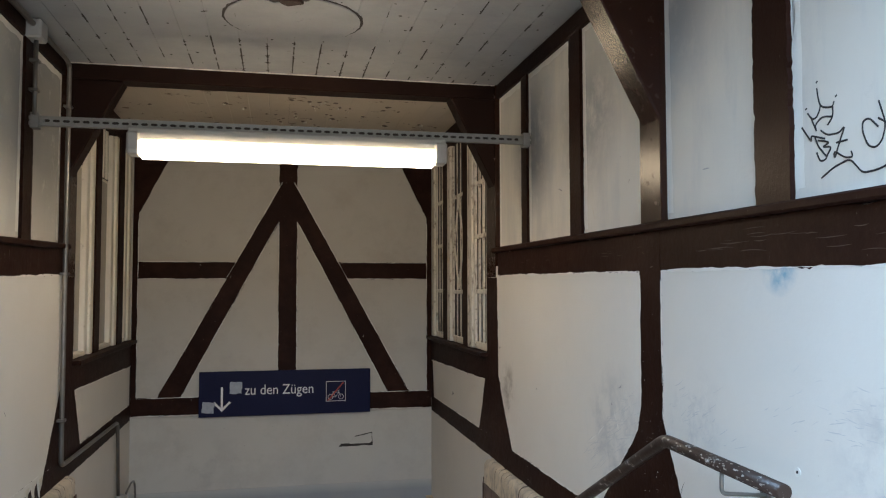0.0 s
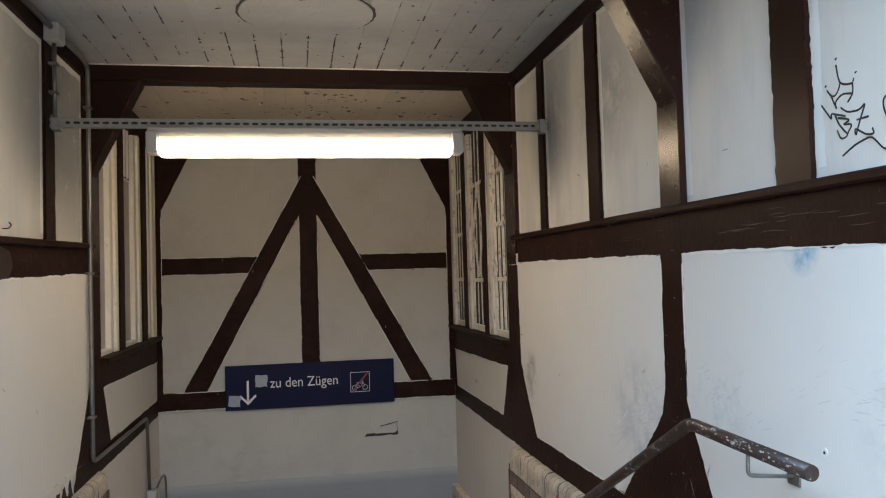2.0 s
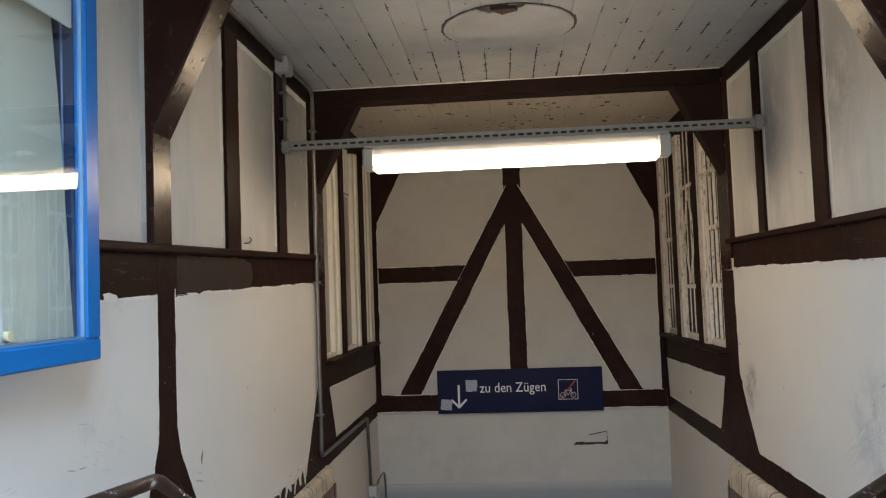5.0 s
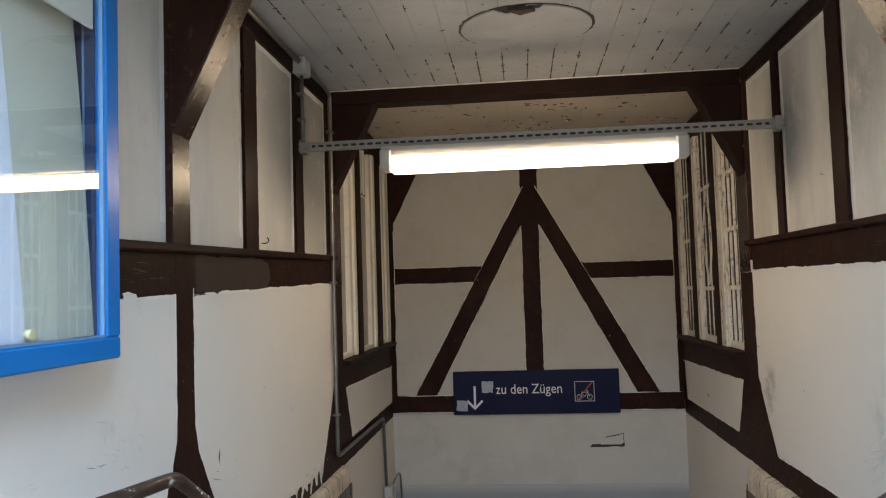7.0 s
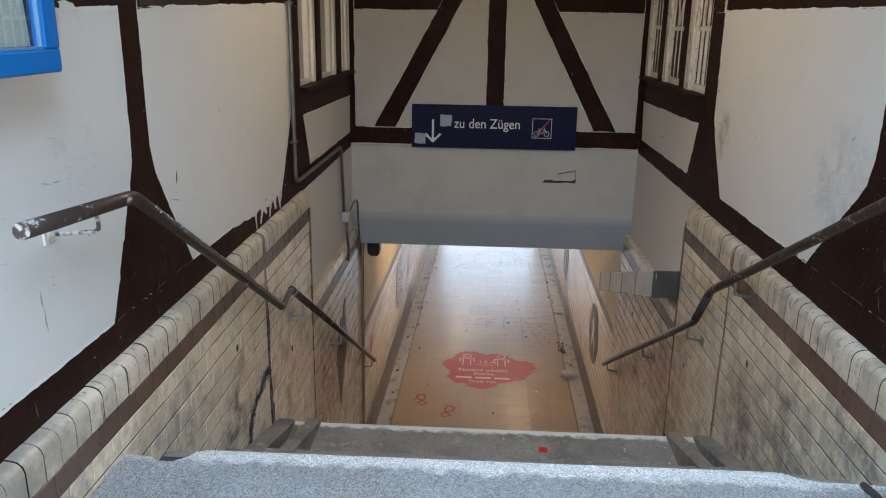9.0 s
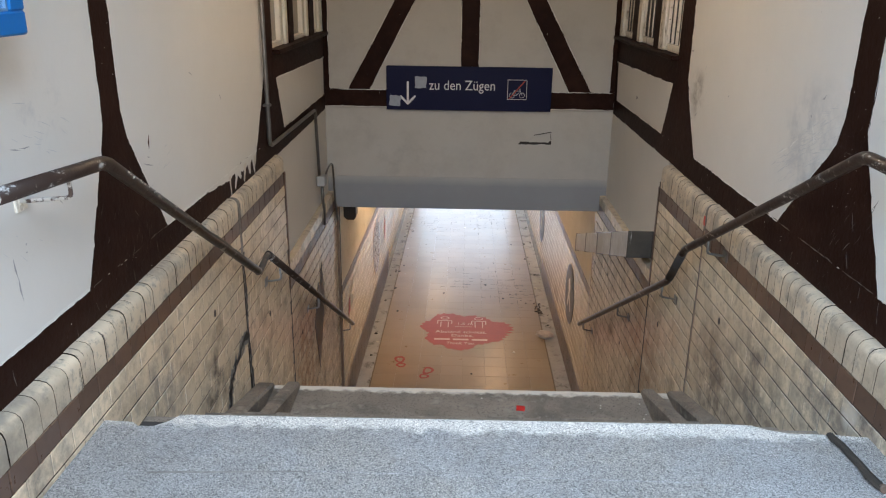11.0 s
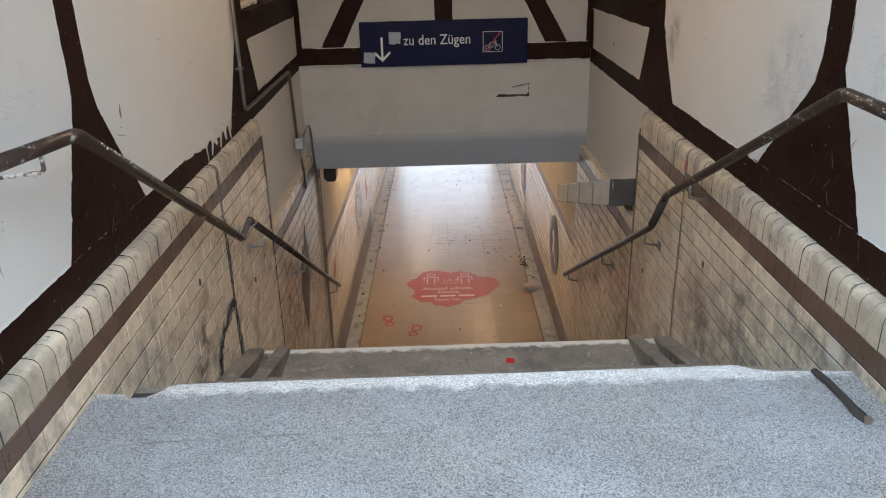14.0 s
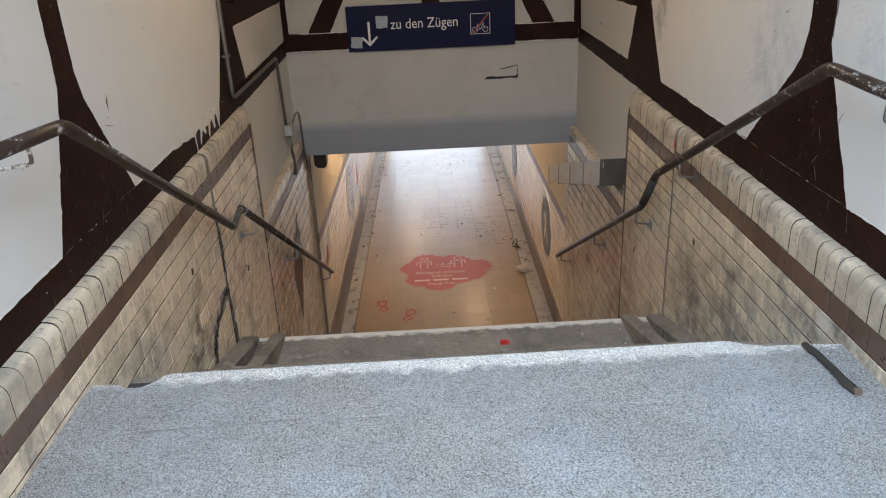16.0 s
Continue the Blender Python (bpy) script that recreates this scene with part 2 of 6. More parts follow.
CAP_GLAZE = material("worn_cap_glaze", (0.68, 0.57, 0.42), (0.56, 0.46, 0.335), 6, 0.2, 0.45, 30, 0.08, vary=0.10, stain=(0.26, 0.225, 0.18), stain_scale=4.0, stain_at=0.60, stain_soft=0.12,
                     marks=(((1.2, 1.95, 0.2), 0.85, (0.36, 0.295, 0.22), 0.43), ((-1.2, 1.65, 0.24), 0.5, (0.29, 0.25, 0.195), 0.45)),
                     extra=(((0.33, 0.29, 0.235), 20.0, 0.58, 0.06, None), ((0.07, 0.058, 0.048), 36.0, 0.66, 0.03, None), ((0.17, 0.14, 0.11), 9.0, 0.63, 0.03, (1, 4.0, 0.7))))
TUNNEL_TILE = material("tunnel_tile", (0.80, 0.67, 0.48), (0.74, 0.61, 0.43), 4, 0.08, 0.26, 30, 0.05, vary=0.06,
                       stain=(0.42, 0.34, 0.25), stain_scale=3.0, stain_at=0.68, stain_soft=0.10, extra=(((0.10, 0.08, 0.065), 30.0, 0.74, 0.02, None),))
DUCT = material("flaked_duct_paint", (0.78, 0.77, 0.75), (0.58, 0.57, 0.55), 12, 0.35, 0.6, 60, 0.15, metal=0.1, stain=(0.62, 0.60, 0.56), stain_scale=5, stain_at=0.56, stain_soft=0.04)
STRIPE = material("brown_tile", (0.135, 0.080, 0.055), (0.105, 0.062, 0.043), 5, 0.2, 0.42, 30, 0.06, vary=0.15,
                  stain=(0.34, 0.28, 0.22), stain_scale=6, stain_at=0.72, extra=(((0.07, 0.045, 0.033), 12.0, 0.62, 0.08, None), ((0.40, 0.35, 0.29), 9.0, 0.70, 0.03, (1, 4, 0.6))))
EDGE_TILE = material("tan_edge_tile", (0.30, 0.20, 0.135), (0.22, 0.145, 0.10), 8, 0.3, 0.5, 30, 0.1, stain=(0.12, 0.09, 0.07), stain_scale=9, stain_at=0.62)
# far skirting: reflected daylight is put into its paler grey
SKIRT_FAR = material("daylit_skirting_tile", (0.27, 0.23, 0.22), (0.20, 0.17, 0.165), 5, 0.15, 0.3, 30, 0.05, vary=0.1)
GROUT = material("dirty_grout", (0.030, 0.022, 0.016), (0.060, 0.045, 0.033), 9, 0.85)
STONE_LOOK = dict(scale=2.2, rough=0.6, rough2=0.8, grain=150, bump=1.0, grains=400.0, speck=(0.075, 0.075, 0.08), speck_scale=175, speck_at=0.585, speck_soft=0.03,
                  stain=(0.25, 0.245, 0.24), stain_scale=3, stain_at=0.58, stain_soft=0.16, extra=(((0.14, 0.135, 0.13), 30.0, 0.72, 0.06, None), ((0.07, 0.068, 0.066), 105.0, 0.60, 0.02, None), ((0.36, 0.36, 0.36), 1.6, 0.60, 0.14, None)))
STONE = material("granite", (0.36, 0.335, 0.30), (0.275, 0.258, 0.235), **STONE_LOOK)
# the same granite, turning paler close to its front edge
STONE_PALE = material("granite_pale_edge", (0.36, 0.335, 0.30), (0.275, 0.258, 0.235), band=(2.262, 0.016, (0.60, 0.57, 0.52)), **STONE_LOOK)
JOINT = material("stone_joint", (0.37, 0.36, 0.35), (0.27, 0.26, 0.255), 12, 0.8, grains=400.0)
MORTAR = material("pale_mortar", (0.36, 0.315, 0.255), (0.13, 0.105, 0.082), 7, 0.85)
CONCRETE_LOOK = dict(scale=5, rough=0.75, rough2=0.92, grain=90, bump=0.7, speck=(0.08, 0.07, 0.06), speck_scale=130, speck_at=0.6,
                     stain=(0.12, 0.10, 0.08), stain_scale=4, stain_at=0.56, stain_soft=0.1, extra=(((0.34, 0.29, 0.23), 8.0, 0.62, 0.06, None),))
GUTTER = material("pale_dirty_gutter", (0.50, 0.465, 0.42), (0.36, 0.33, 0.29), 5, 0.35, 0.6, 90, 0.4, stain=(0.10, 0.085, 0.07), stain_scale=6, stain_at=0.60, stain_soft=0.06)
CRUMBLE = material("crumbled_grey", (0.30, 0.28, 0.25), (0.12, 0.11, 0.10), 25, 0.85, 0.95, 120, 0.9)
CONCRETE = material("dirty_concrete", (0.30, 0.245, 0.19), (0.215, 0.173, 0.134), **CONCRETE_LOOK)
CONCRETE_WORN = material("concrete_worn_edge", (0.30, 0.245, 0.19), (0.215, 0.173, 0.134), band=(3.992, 0.014, (0.70, 0.63, 0.53)), **CONCRETE_LOOK)
GREY_PAINT = material("grey_paint", (0.36, 0.36, 0.355), (0.31, 0.31, 0.31), 2, 0.65, 0.8, 40, 0.15, stain=(0.16, 0.15, 0.14), stain_scale=6, stain_at=0.76)
# darker grey than the wall above, going paler towards its top
GREY_BAND = material("grey_fading_band", (0.34, 0.345, 0.35), (0.30, 0.305, 0.31), 2, 0.65, 0.8, 40, 0.15, stain=(0.16, 0.15, 0.14), stain_scale=6, stain_at=0.74, fade=(-0.365, 0.045, (0.50, 0.485, 0.45)))
TUNNEL_FLOOR = material("tunnel_floor", (0.375, 0.26, 0.158), (0.325, 0.222, 0.136), 2.0, 0.23, 0.37, 40, 0.06, vary=0.06,
                        stain=(0.24, 0.18, 0.125), stain_scale=2.6, stain_at=0.70, stain_soft=0.08, extra=(((0.33, 0.24, 0.155), 1.1, 0.58, 0.12, (1, 0.4, 1)), ((0.10, 0.08, 0.06), 22.0, 0.70, 0.03, None)))
FLOOR_JOINT = material("tunnel_floor_joint", (0.26, 0.185, 0.115), (0.19, 0.135, 0.085), 3.0, 0.6)
FLOOR_DIRT = material("worn_floor_dirt", (0.055, 0.043, 0.033), (0.12, 0.09, 0.065), 9, 0.6)
GALV = material("galvanised_steel", (0.34, 0.335, 0.32), (0.26, 0.26, 0.25), 30, 0.4, 0.6, 60, 0.1, metal=0.5)
PIPE = material("grey_conduit", (0.25, 0.235, 0.215), (0.16, 0.15, 0.138), 12, 0.24, 0.42, 60, 0.15, metal=0.7, stain=(0.5, 0.48, 0.44), stain_scale=14, stain_at=0.7)
RAIL = material("worn_brown_rail", (0.040, 0.022, 0.015), (0.026, 0.015, 0.011), 14, 0.25, 0.5, 90, 0.25,
                stain=(0.40, 0.36, 0.31), stain_scale=20, stain_at=0.67, stain_soft=0.05, spec=0.45,
                extra=(((0.46, 0.44, 0.40), 21.0, 0.62, 0.04, (1, 0.5, 1)), ((0.012, 0.009, 0.008), 16.0, 0.62, 0.04, (1, 0.5, 1))))
RAIL_DUST = material("dusty_bare_rail", (0.11, 0.096, 0.082), (0.058, 0.049, 0.042), 12, 0.5, 0.75, 90, 0.4, stain=(0.30, 0.27, 0.23), stain_scale=18, stain_at=0.62)
FLAKE_WHITE = material("old_flaked_white", (0.42, 0.39, 0.35), (0.20, 0.175, 0.15), 40, 0.6, 0.8)
FLAKED = material("flaked_white_end", (0.55, 0.52, 0.47), (0.07, 0.045, 0.035), 60, 0.5, 0.7, spread=0.1)
BLUE = material("blue_enamel", (0.003, 0.145, 0.43), (0.003, 0.130, 0.40), 3, 0.25, 0.36, 40, 0.03, spec=0.3)
# back of the case, its shade put in as a near-black blue
NAVY_IN = plain("shaded_navy_inside", (0.004, 0.009, 0.022), 0.6)
REPAIR = material("repaired_brown_paint", (0.034, 0.021, 0.016), (0.028, 0.016, 0.012), 5, 0.3, 0.45, 60, 0.05, spec=0.3)
# frame blue, darkened in the colour for the shade inside the case
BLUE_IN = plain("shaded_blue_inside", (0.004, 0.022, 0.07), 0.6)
BEAD = plain("blue_grey_bead", (0.10, 0.22, 0.38), 0.4)
NAVY = material("navy_sign", (0.0075, 0.0095, 0.042), (0.0065, 0.0085, 0.036), 3, 0.35, 0.5, 60, 0.05, spec=0.12)
WHITE = plain("white_print", (0.72, 0.72, 0.72), 0.5)
PAPER = plain("white_paper", (0.58, 0.62, 0.68), 0.7)
FELT = material("pale_board", (0.46, 0.48, 0.39), (0.42, 0.44, 0.36), 4, 0.7, 0.85, 80, 0.1)
HEADER = material("pale_header", (0.60, 0.64, 0.57), (0.54, 0.58, 0.52), 4, 0.6, 0.8, 80, 0.1)
RED = material("red_print", (0.42, 0.055, 0.035), (0.36, 0.045, 0.03), 9, 0.4, 0.6, 60, 0.1)
BLACK = plain("black_marker", (0.012, 0.012, 0.014), 0.5)
GREYBOX = plain("grey_plastic", (0.40, 0.39, 0.37), 0.5)
HOUSING = material("lamp_housing", (0.44, 0.435, 0.41), (0.38, 0.375, 0.35), 8, 0.45, 0.6, 60, 0.05)
WARM = plain("warm_diffuser", (1.0, 0.71, 0.42), 0.4, glow=28.0)
GLOW = plain("lit_diffuser", (1.0, 0.785, 0.53), 0.4, glow=24.0)
RUST = material("rust", (0.13, 0.055, 0.03), (0.06, 0.03, 0.02), 30, 0.8, 0.95, 90, 0.5)
OLD_RUST = material("old_dark_rust", (0.050, 0.024, 0.015), (0.025, 0.014, 0.010), 30, 0.8, 0.95, 90, 0.5)
ASPHALT = material("asphalt", (0.06, 0.06, 0.06), (0.045, 0.045, 0.045), 4, 0.85, 0.95, 120, 0.4)
GLASS = bpy.data.materials.new("glass")
GLASS.use_nodes = True
GLASS.node_tree.nodes["Principled BSDF"].inputs["Transmission Weight"].default_value = 1.0
GLASS.node_tree.nodes["Principled BSDF"].inputs["Roughness"].default_value = 0.0
GLASS.node_tree.nodes["Principled BSDF"].inputs["IOR"].default_value = 1.45


# ---- building blocks ----
def box_into(bm, x0, x1, y0, y1, z0, z1, m=None):
    r = bmesh.ops.create_cube(bm, size=1.0)
    s = Matrix.Translation(((x0 + x1) / 2, (y0 + y1) / 2, (z0 + z1) / 2)) @ Matrix.Diagonal((abs(x1 - x0), abs(y1 - y0), abs(z1 - z0), 1))
    bmesh.ops.transform(bm, matrix=(m @ s) if m else s, verts=r["verts"])
    return r["verts"]


def soften(bm, width=0.004, segments=1):
    bmesh.ops.bevel(bm, geom=[e for e in bm.edges if e.calc_face_angle(0) > 0.6], offset=width, segments=segments, affect="EDGES", profile=0.6)
    return bm


def box(x0, x1, y0, y1, z0, z1, bevel=0.004):
    bm = bmesh.new()
    box_into(bm, x0, x1, y0, y1, z0, z1)
    return soften(bm, bevel) if bevel else bm


def prism(outline, axis, a, b, bevel=0.004):
    """An outline of two coordinates drawn out along the third axis ("x", "y" or "z") from a to b."""
    bm = bmesh.new()
    place = {"x": lambda p, d: (d, p[0], p[1]), "y": lambda p, d: (p[0], d, p[1]), "z": lambda p, d: (p[0], p[1], d)}[axis]
    first = [bm.verts.new(place(p, a)) for p in outline]
    last = [bm.verts.new(place(p, b)) for p in outline]
    n = len(outline)
    bm.faces.new(first)
    bm.faces.new(last[::-1])
    for i in range(n):
        bm.faces.new((first[(i + 1) % n], first[i], last[i], last[(i + 1) % n]))
    bmesh.ops.recalc_face_normals(bm, faces=bm.faces)
    return soften(bm, bevel) if bevel else bm


def tube(points, radius, bend=0.0, sides=14, closed_ends=True):
    """A round bar along a line of points, its corners rounded with the radius bend."""
    pts = [Vector(p) for p in points]
    path = [pts[0]]
    for a, b, c in zip(pts, pts[1:], pts[2:]):
        if bend <= 0:
            path.append(b)
            continue
        d1, d2 = (a - b).normalized(), (c - b).normalized()
        r = min(bend, (a - b).length * 0.48, (c - b).length * 0.48)
        p, q = b + d1 * r, b + d2 * r
        path += [p.lerp(b, s).lerp(b.lerp(q, s), s) for s in (0, 0.2, 0.4, 0.6, 0.8, 1.0)]
    path.append(pts[-1])
    bm = bmesh.new()
    rings = []
    side = None
    for i, p in enumerate(path):
        d = (path[min(i + 1, len(path) - 1)] - path[max(i - 1, 0)]).normalized()
        if side is None:
            side = d.orthogonal().normalized()
        side = (side - d * side.dot(d)).normalized()
        up = d.cross(side)
        rings.append([bm.verts.new(p + radius * (math.cos(w) * side + math.sin(w) * up)) for w in [2 * math.pi * k / sides for k in range(sides)]])
    for r1, r2 in zip(rings, rings[1:]):
        for k in range(sides):
            f = bm.faces.new((r1[k], r1[(k + 1) % sides], r2[(k + 1) % sides], r2[k]))
            f.smooth = True
    if closed_ends:
        bm.faces.new(rings[0][::-1])
        bm.faces.new(rings[-1])
    return bm


def mesh_of(name, bm, mat):
    me = bpy.data.meshes.new(name)
    bm.normal_update()
    bm.to_mesh(me)
    bm.free()
    me.materials.append(mat)
    return me


def part(name, bm, mat, parent, label=""):
    ob = new(name, mesh_of(name, bm, mat))
    ob.parent = parent
    if label:
        ob["label"] = label
    return ob


def thing(name, label, category, group="", kind="", at=(0, 0, 0)):
    ob = new(name)
    ob.empty_display_size = 0.1
    ob.location = at
    return tagged(ob, label, category, group, kind)


def solid(name, bm, mat, label, category, kind="structure", group=""):
    return tagged(new(name, mesh_of(name, bm, mat)), label, category, group, kind)


def joined(boxes, bevel=0.0):
    bm = bmesh.new()
    for b in boxes:
        box_into(bm, *b)
    return soften(bm, bevel) if bevel else bm


def ragged(outline, axis, a, b, rough=0.004, pitch=0.06, seed=1):
    """A timber whose painted edge wavers a little, as brushwork against plaster does."""
    rnd = random.Random(seed)
    pts = []
    n = len(outline)
    for i in range(n):
        p, q = Vector(outline[i]), Vector(outline[(i + 1) % n])
        d = q - p
        steps = max(1, int(d.length / pitch))
        normal = Vector((d.y, -d.x)).normalized()
        offs = [0] + [rnd.uniform(-rough, rough) for _ in range(steps - 1)] + [0]
        fine = 4 if pitch >= 0.05 else 1
        for k in range(steps):
            for j in range(fine):
                w = offs[k] + (offs[k + 1] - offs[k]) * j / fine
                if fine > 1 and (k or j):
                    w += rnd.uniform(-0.0017, 0.0017) + (rnd.choice((-0.005, -0.003, 0.004)) if rnd.random() < 0.10 else 0)
                pts.append(tuple(p + d * ((k + j / fine) / steps) + normal * w))
    return prism(pts, axis, a, b, 0)


# ---- the shell of the stair house ----
W = 1.25          # plaster faces
T = 1.20          # tile faces
TOP = 2.62        # ceiling
BACK = 6.91       # end wall over the stairs
FRONT = 0.50      # open entrance, the camera stands on its threshold
LOW = -3.3
ROOF = 0.95       # front edge of the roof, unseen, set to shade the upper walls

for side, name in ((-1, "wall_left"), (1, "wall_right")):
    s = side
    wall = thing(name, "white plastered half-timbered side wall with dark brown timbers", "wall", kind="structure")
    xs = lambda a, b: (min(s * a, s * b), max(s * a, s * b))
    # masonry core behind tiles and timber, and the plaster skin with its window opening
    part("core", joined([(*xs(1.36, 1.62), FRONT, BACK, 0.24, 0.90), (*xs(1.36, 1.62), FRONT, 5.02, 0.90, TOP), (*xs(1.36, 1.62), 5.02, BACK, 2.50, TOP),
                         (*xs(T + 0.003, 1.62), FRONT, 5.0, LOW, 0.135), (*xs(W + 0.012, 1.62), FRONT, 5.0, 0.135, 0.24), (*xs(T + 0.003, 1.62), 5.0, 7.05, LOW, -0.56), (*xs(W + 0.012, 1.62), 5.0, BACK, -0.56, 0.24)]), GROUT, wall)
    part("plaster_skin", joined([(*xs(W, 1.358), FRONT, 5.02, 0.30, 1.47)], 0), PLASTER, wall)
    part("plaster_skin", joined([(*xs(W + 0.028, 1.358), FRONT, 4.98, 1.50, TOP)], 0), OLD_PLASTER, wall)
    part("plaster_skin", joined([(*xs(W, 1.358), 5.02, BACK, 0.30, 0.86)], 0), PLASTER, wall)

    # long bottom plate just above the tiles
    part("bottom_plate", ragged([(FRONT, 0.262), (BACK, 0.262), (BACK, 0.395), (FRONT, 0.395)], "x", s * (W - 0.0003), s * 1.34, 0.006, seed=3 + s), TIMBER, wall)
    # middle rail with its sill
    sag = 0.11 if s < 0 else 0.03
    part("middle_rail", ragged([(FRONT, 1.405 - sag), (4.80, 1.412), (4.80, 1.555), (FRONT, 1.555 - sag)], "x", s * (W - 0.0006), s * 1.34, 0.004, seed=7 + s), TIMBER, wall)
    part("rail_sill", prism([(FRONT, 1.556 - sag), (4.86, 1.556), (4.86, 1.585), (FRONT, 1.585 - sag)], "x", s * (W - 0.028), s * 1.34, 0.006), TIMBER, wall)
    # top plate under the ceiling
    part("top_plate", box(*xs(W + 0.008, 1.34), FRONT, 4.88, 2.53, TOP, 0.004), BEAM, wall)
    part("top_plate", box(*xs(W + 0.004, 1.36), 5.02, BACK, 2.47, TOP, 0.004), TIMBER, wall)

    # lower posts that flare out at the foot
    p0, p1 = (2.635, 2.780) if s < 0 else (2.715, 2.880)
    f0, f1 = (2.40, 3.09) if s < 0 else (2.47, 3.30)
    part("post", ragged([(f0, 0.39), (f1, 0.39), (p1 + 0.03, 0.80), (p1, 0.90), (p1, 1.41), (p0, 1.41), (p0, 0.87), (p0 - 0.03, 0.80)],
                        "x", s * (W - 0.0009), s * 1.34, 0.004, seed=11 + s), TIMBER, wall)
    part("post", ragged([(4.52, 0.39), (5.27, 0.39), (5.10, 0.76), (5.06, 0.84), (5.06, 1.40), (4.82, 1.40), (4.80, 0.80)],
                        "x", s * (W - 0.0009), s * 1.34, 0.004, seed=15 + s), TIMBER, wall)
    part("post", box(*xs(W - 0.003, 1.36), 4.80 if s < 0 else 4.84, 5.06, 1.40, TOP, 0.005), GLOSSY, wall)
    part("post_through_rail", ragged([(p0 + 0.004, 1.37), (p1 - 0.004, 1.37), (p1 - 0.006, 1.553 - sag * 0.5), (p0 + 0.002, 1.553 - sag * 0.52)], "x", s * (W - 0.0016), s * 1.33, 0.002, 0.05, seed=23 + s), TIMBER, wall)
    # thin studs of the upper storey
    studs = ((3.36, 3.52), (4.12, 4.26)) if s < 0 else ((2.01, 2.165), (3.48, 3.615), (4.26, 4.355))
    for a, b in studs:
        part("stud", ragged([(a, 1.45), (b, 1.45), (b, 2.54), (a, 2.54)], "x", s * (W + 0.012), s * 1.34, 0.002, seed=int(a * 100)), STUD, wall)
    part("post", box(*xs(W + 0.002, 1.34), p0 - 0.005, p1 - 0.01, 1.45, TOP, 0.003), GLOSSY, wall)

    # parapet under the window: sill board, rail and the panel with slanted sides
    part("window_sill", box(*xs(W - 0.05, 1.45), 5.04, BACK - 0.01, 0.888, 0.915, 0.004), TIMBER, wall)
    part("parapet_rail", ragged([(5.03, 0.74), (BACK, 0.70), (BACK, 0.887), (5.03, 0.887)], "x", s * (W - 0.0012), s * 1.355, 0.004, seed=31 + s), TIMBER, wall)
    part("corner_strut", prism([(BACK, 0.39), (BACK, 0.75), (6.86, 0.73), (6.80, 0.39)] if s > 0 else [(BACK, 0.39), (BACK, 0.75), (6.88, 0.75), (6.87, 0.39)],
                               "x", s * (W - 0.0009), s * 1.34, 0), TIMBER, wall)



def paint_edge(parent, place, lines, seed, most=0.012):
    """Uneven slivers of white paint along the edges of a timber: lines from a to b in the wall's plane."""
    rnd = random.Random(seed)
    bm = bmesh.new()
    for a, b in lines:
        a, b = Vector(a), Vector(b)
        d = b - a
        side = Vector((-d.y, d.x)).normalized()
        n = max(2, int(d.length / 0.022))
        width = 0.0
        row = []
        for k in range(n + 1):
            width = max(0.0008, min(most, width + rnd.uniform(-0.004, 0.0045) * most / 0.010))
            c = a + d * (k / n) + side * rnd.uniform(-0.0015, 0.0015)
            row.append((bm.verts.new(place(c - side * width * 0.4)), bm.verts.new(place(c + side * width * 0.6))))
        for p, q in zip(row, row[1:]):
            bm.faces.new((p[0], p[1], q[1], q[0]))
    return part("paint_edge", bm, FRESH, parent, "uneven white paint along the timber")


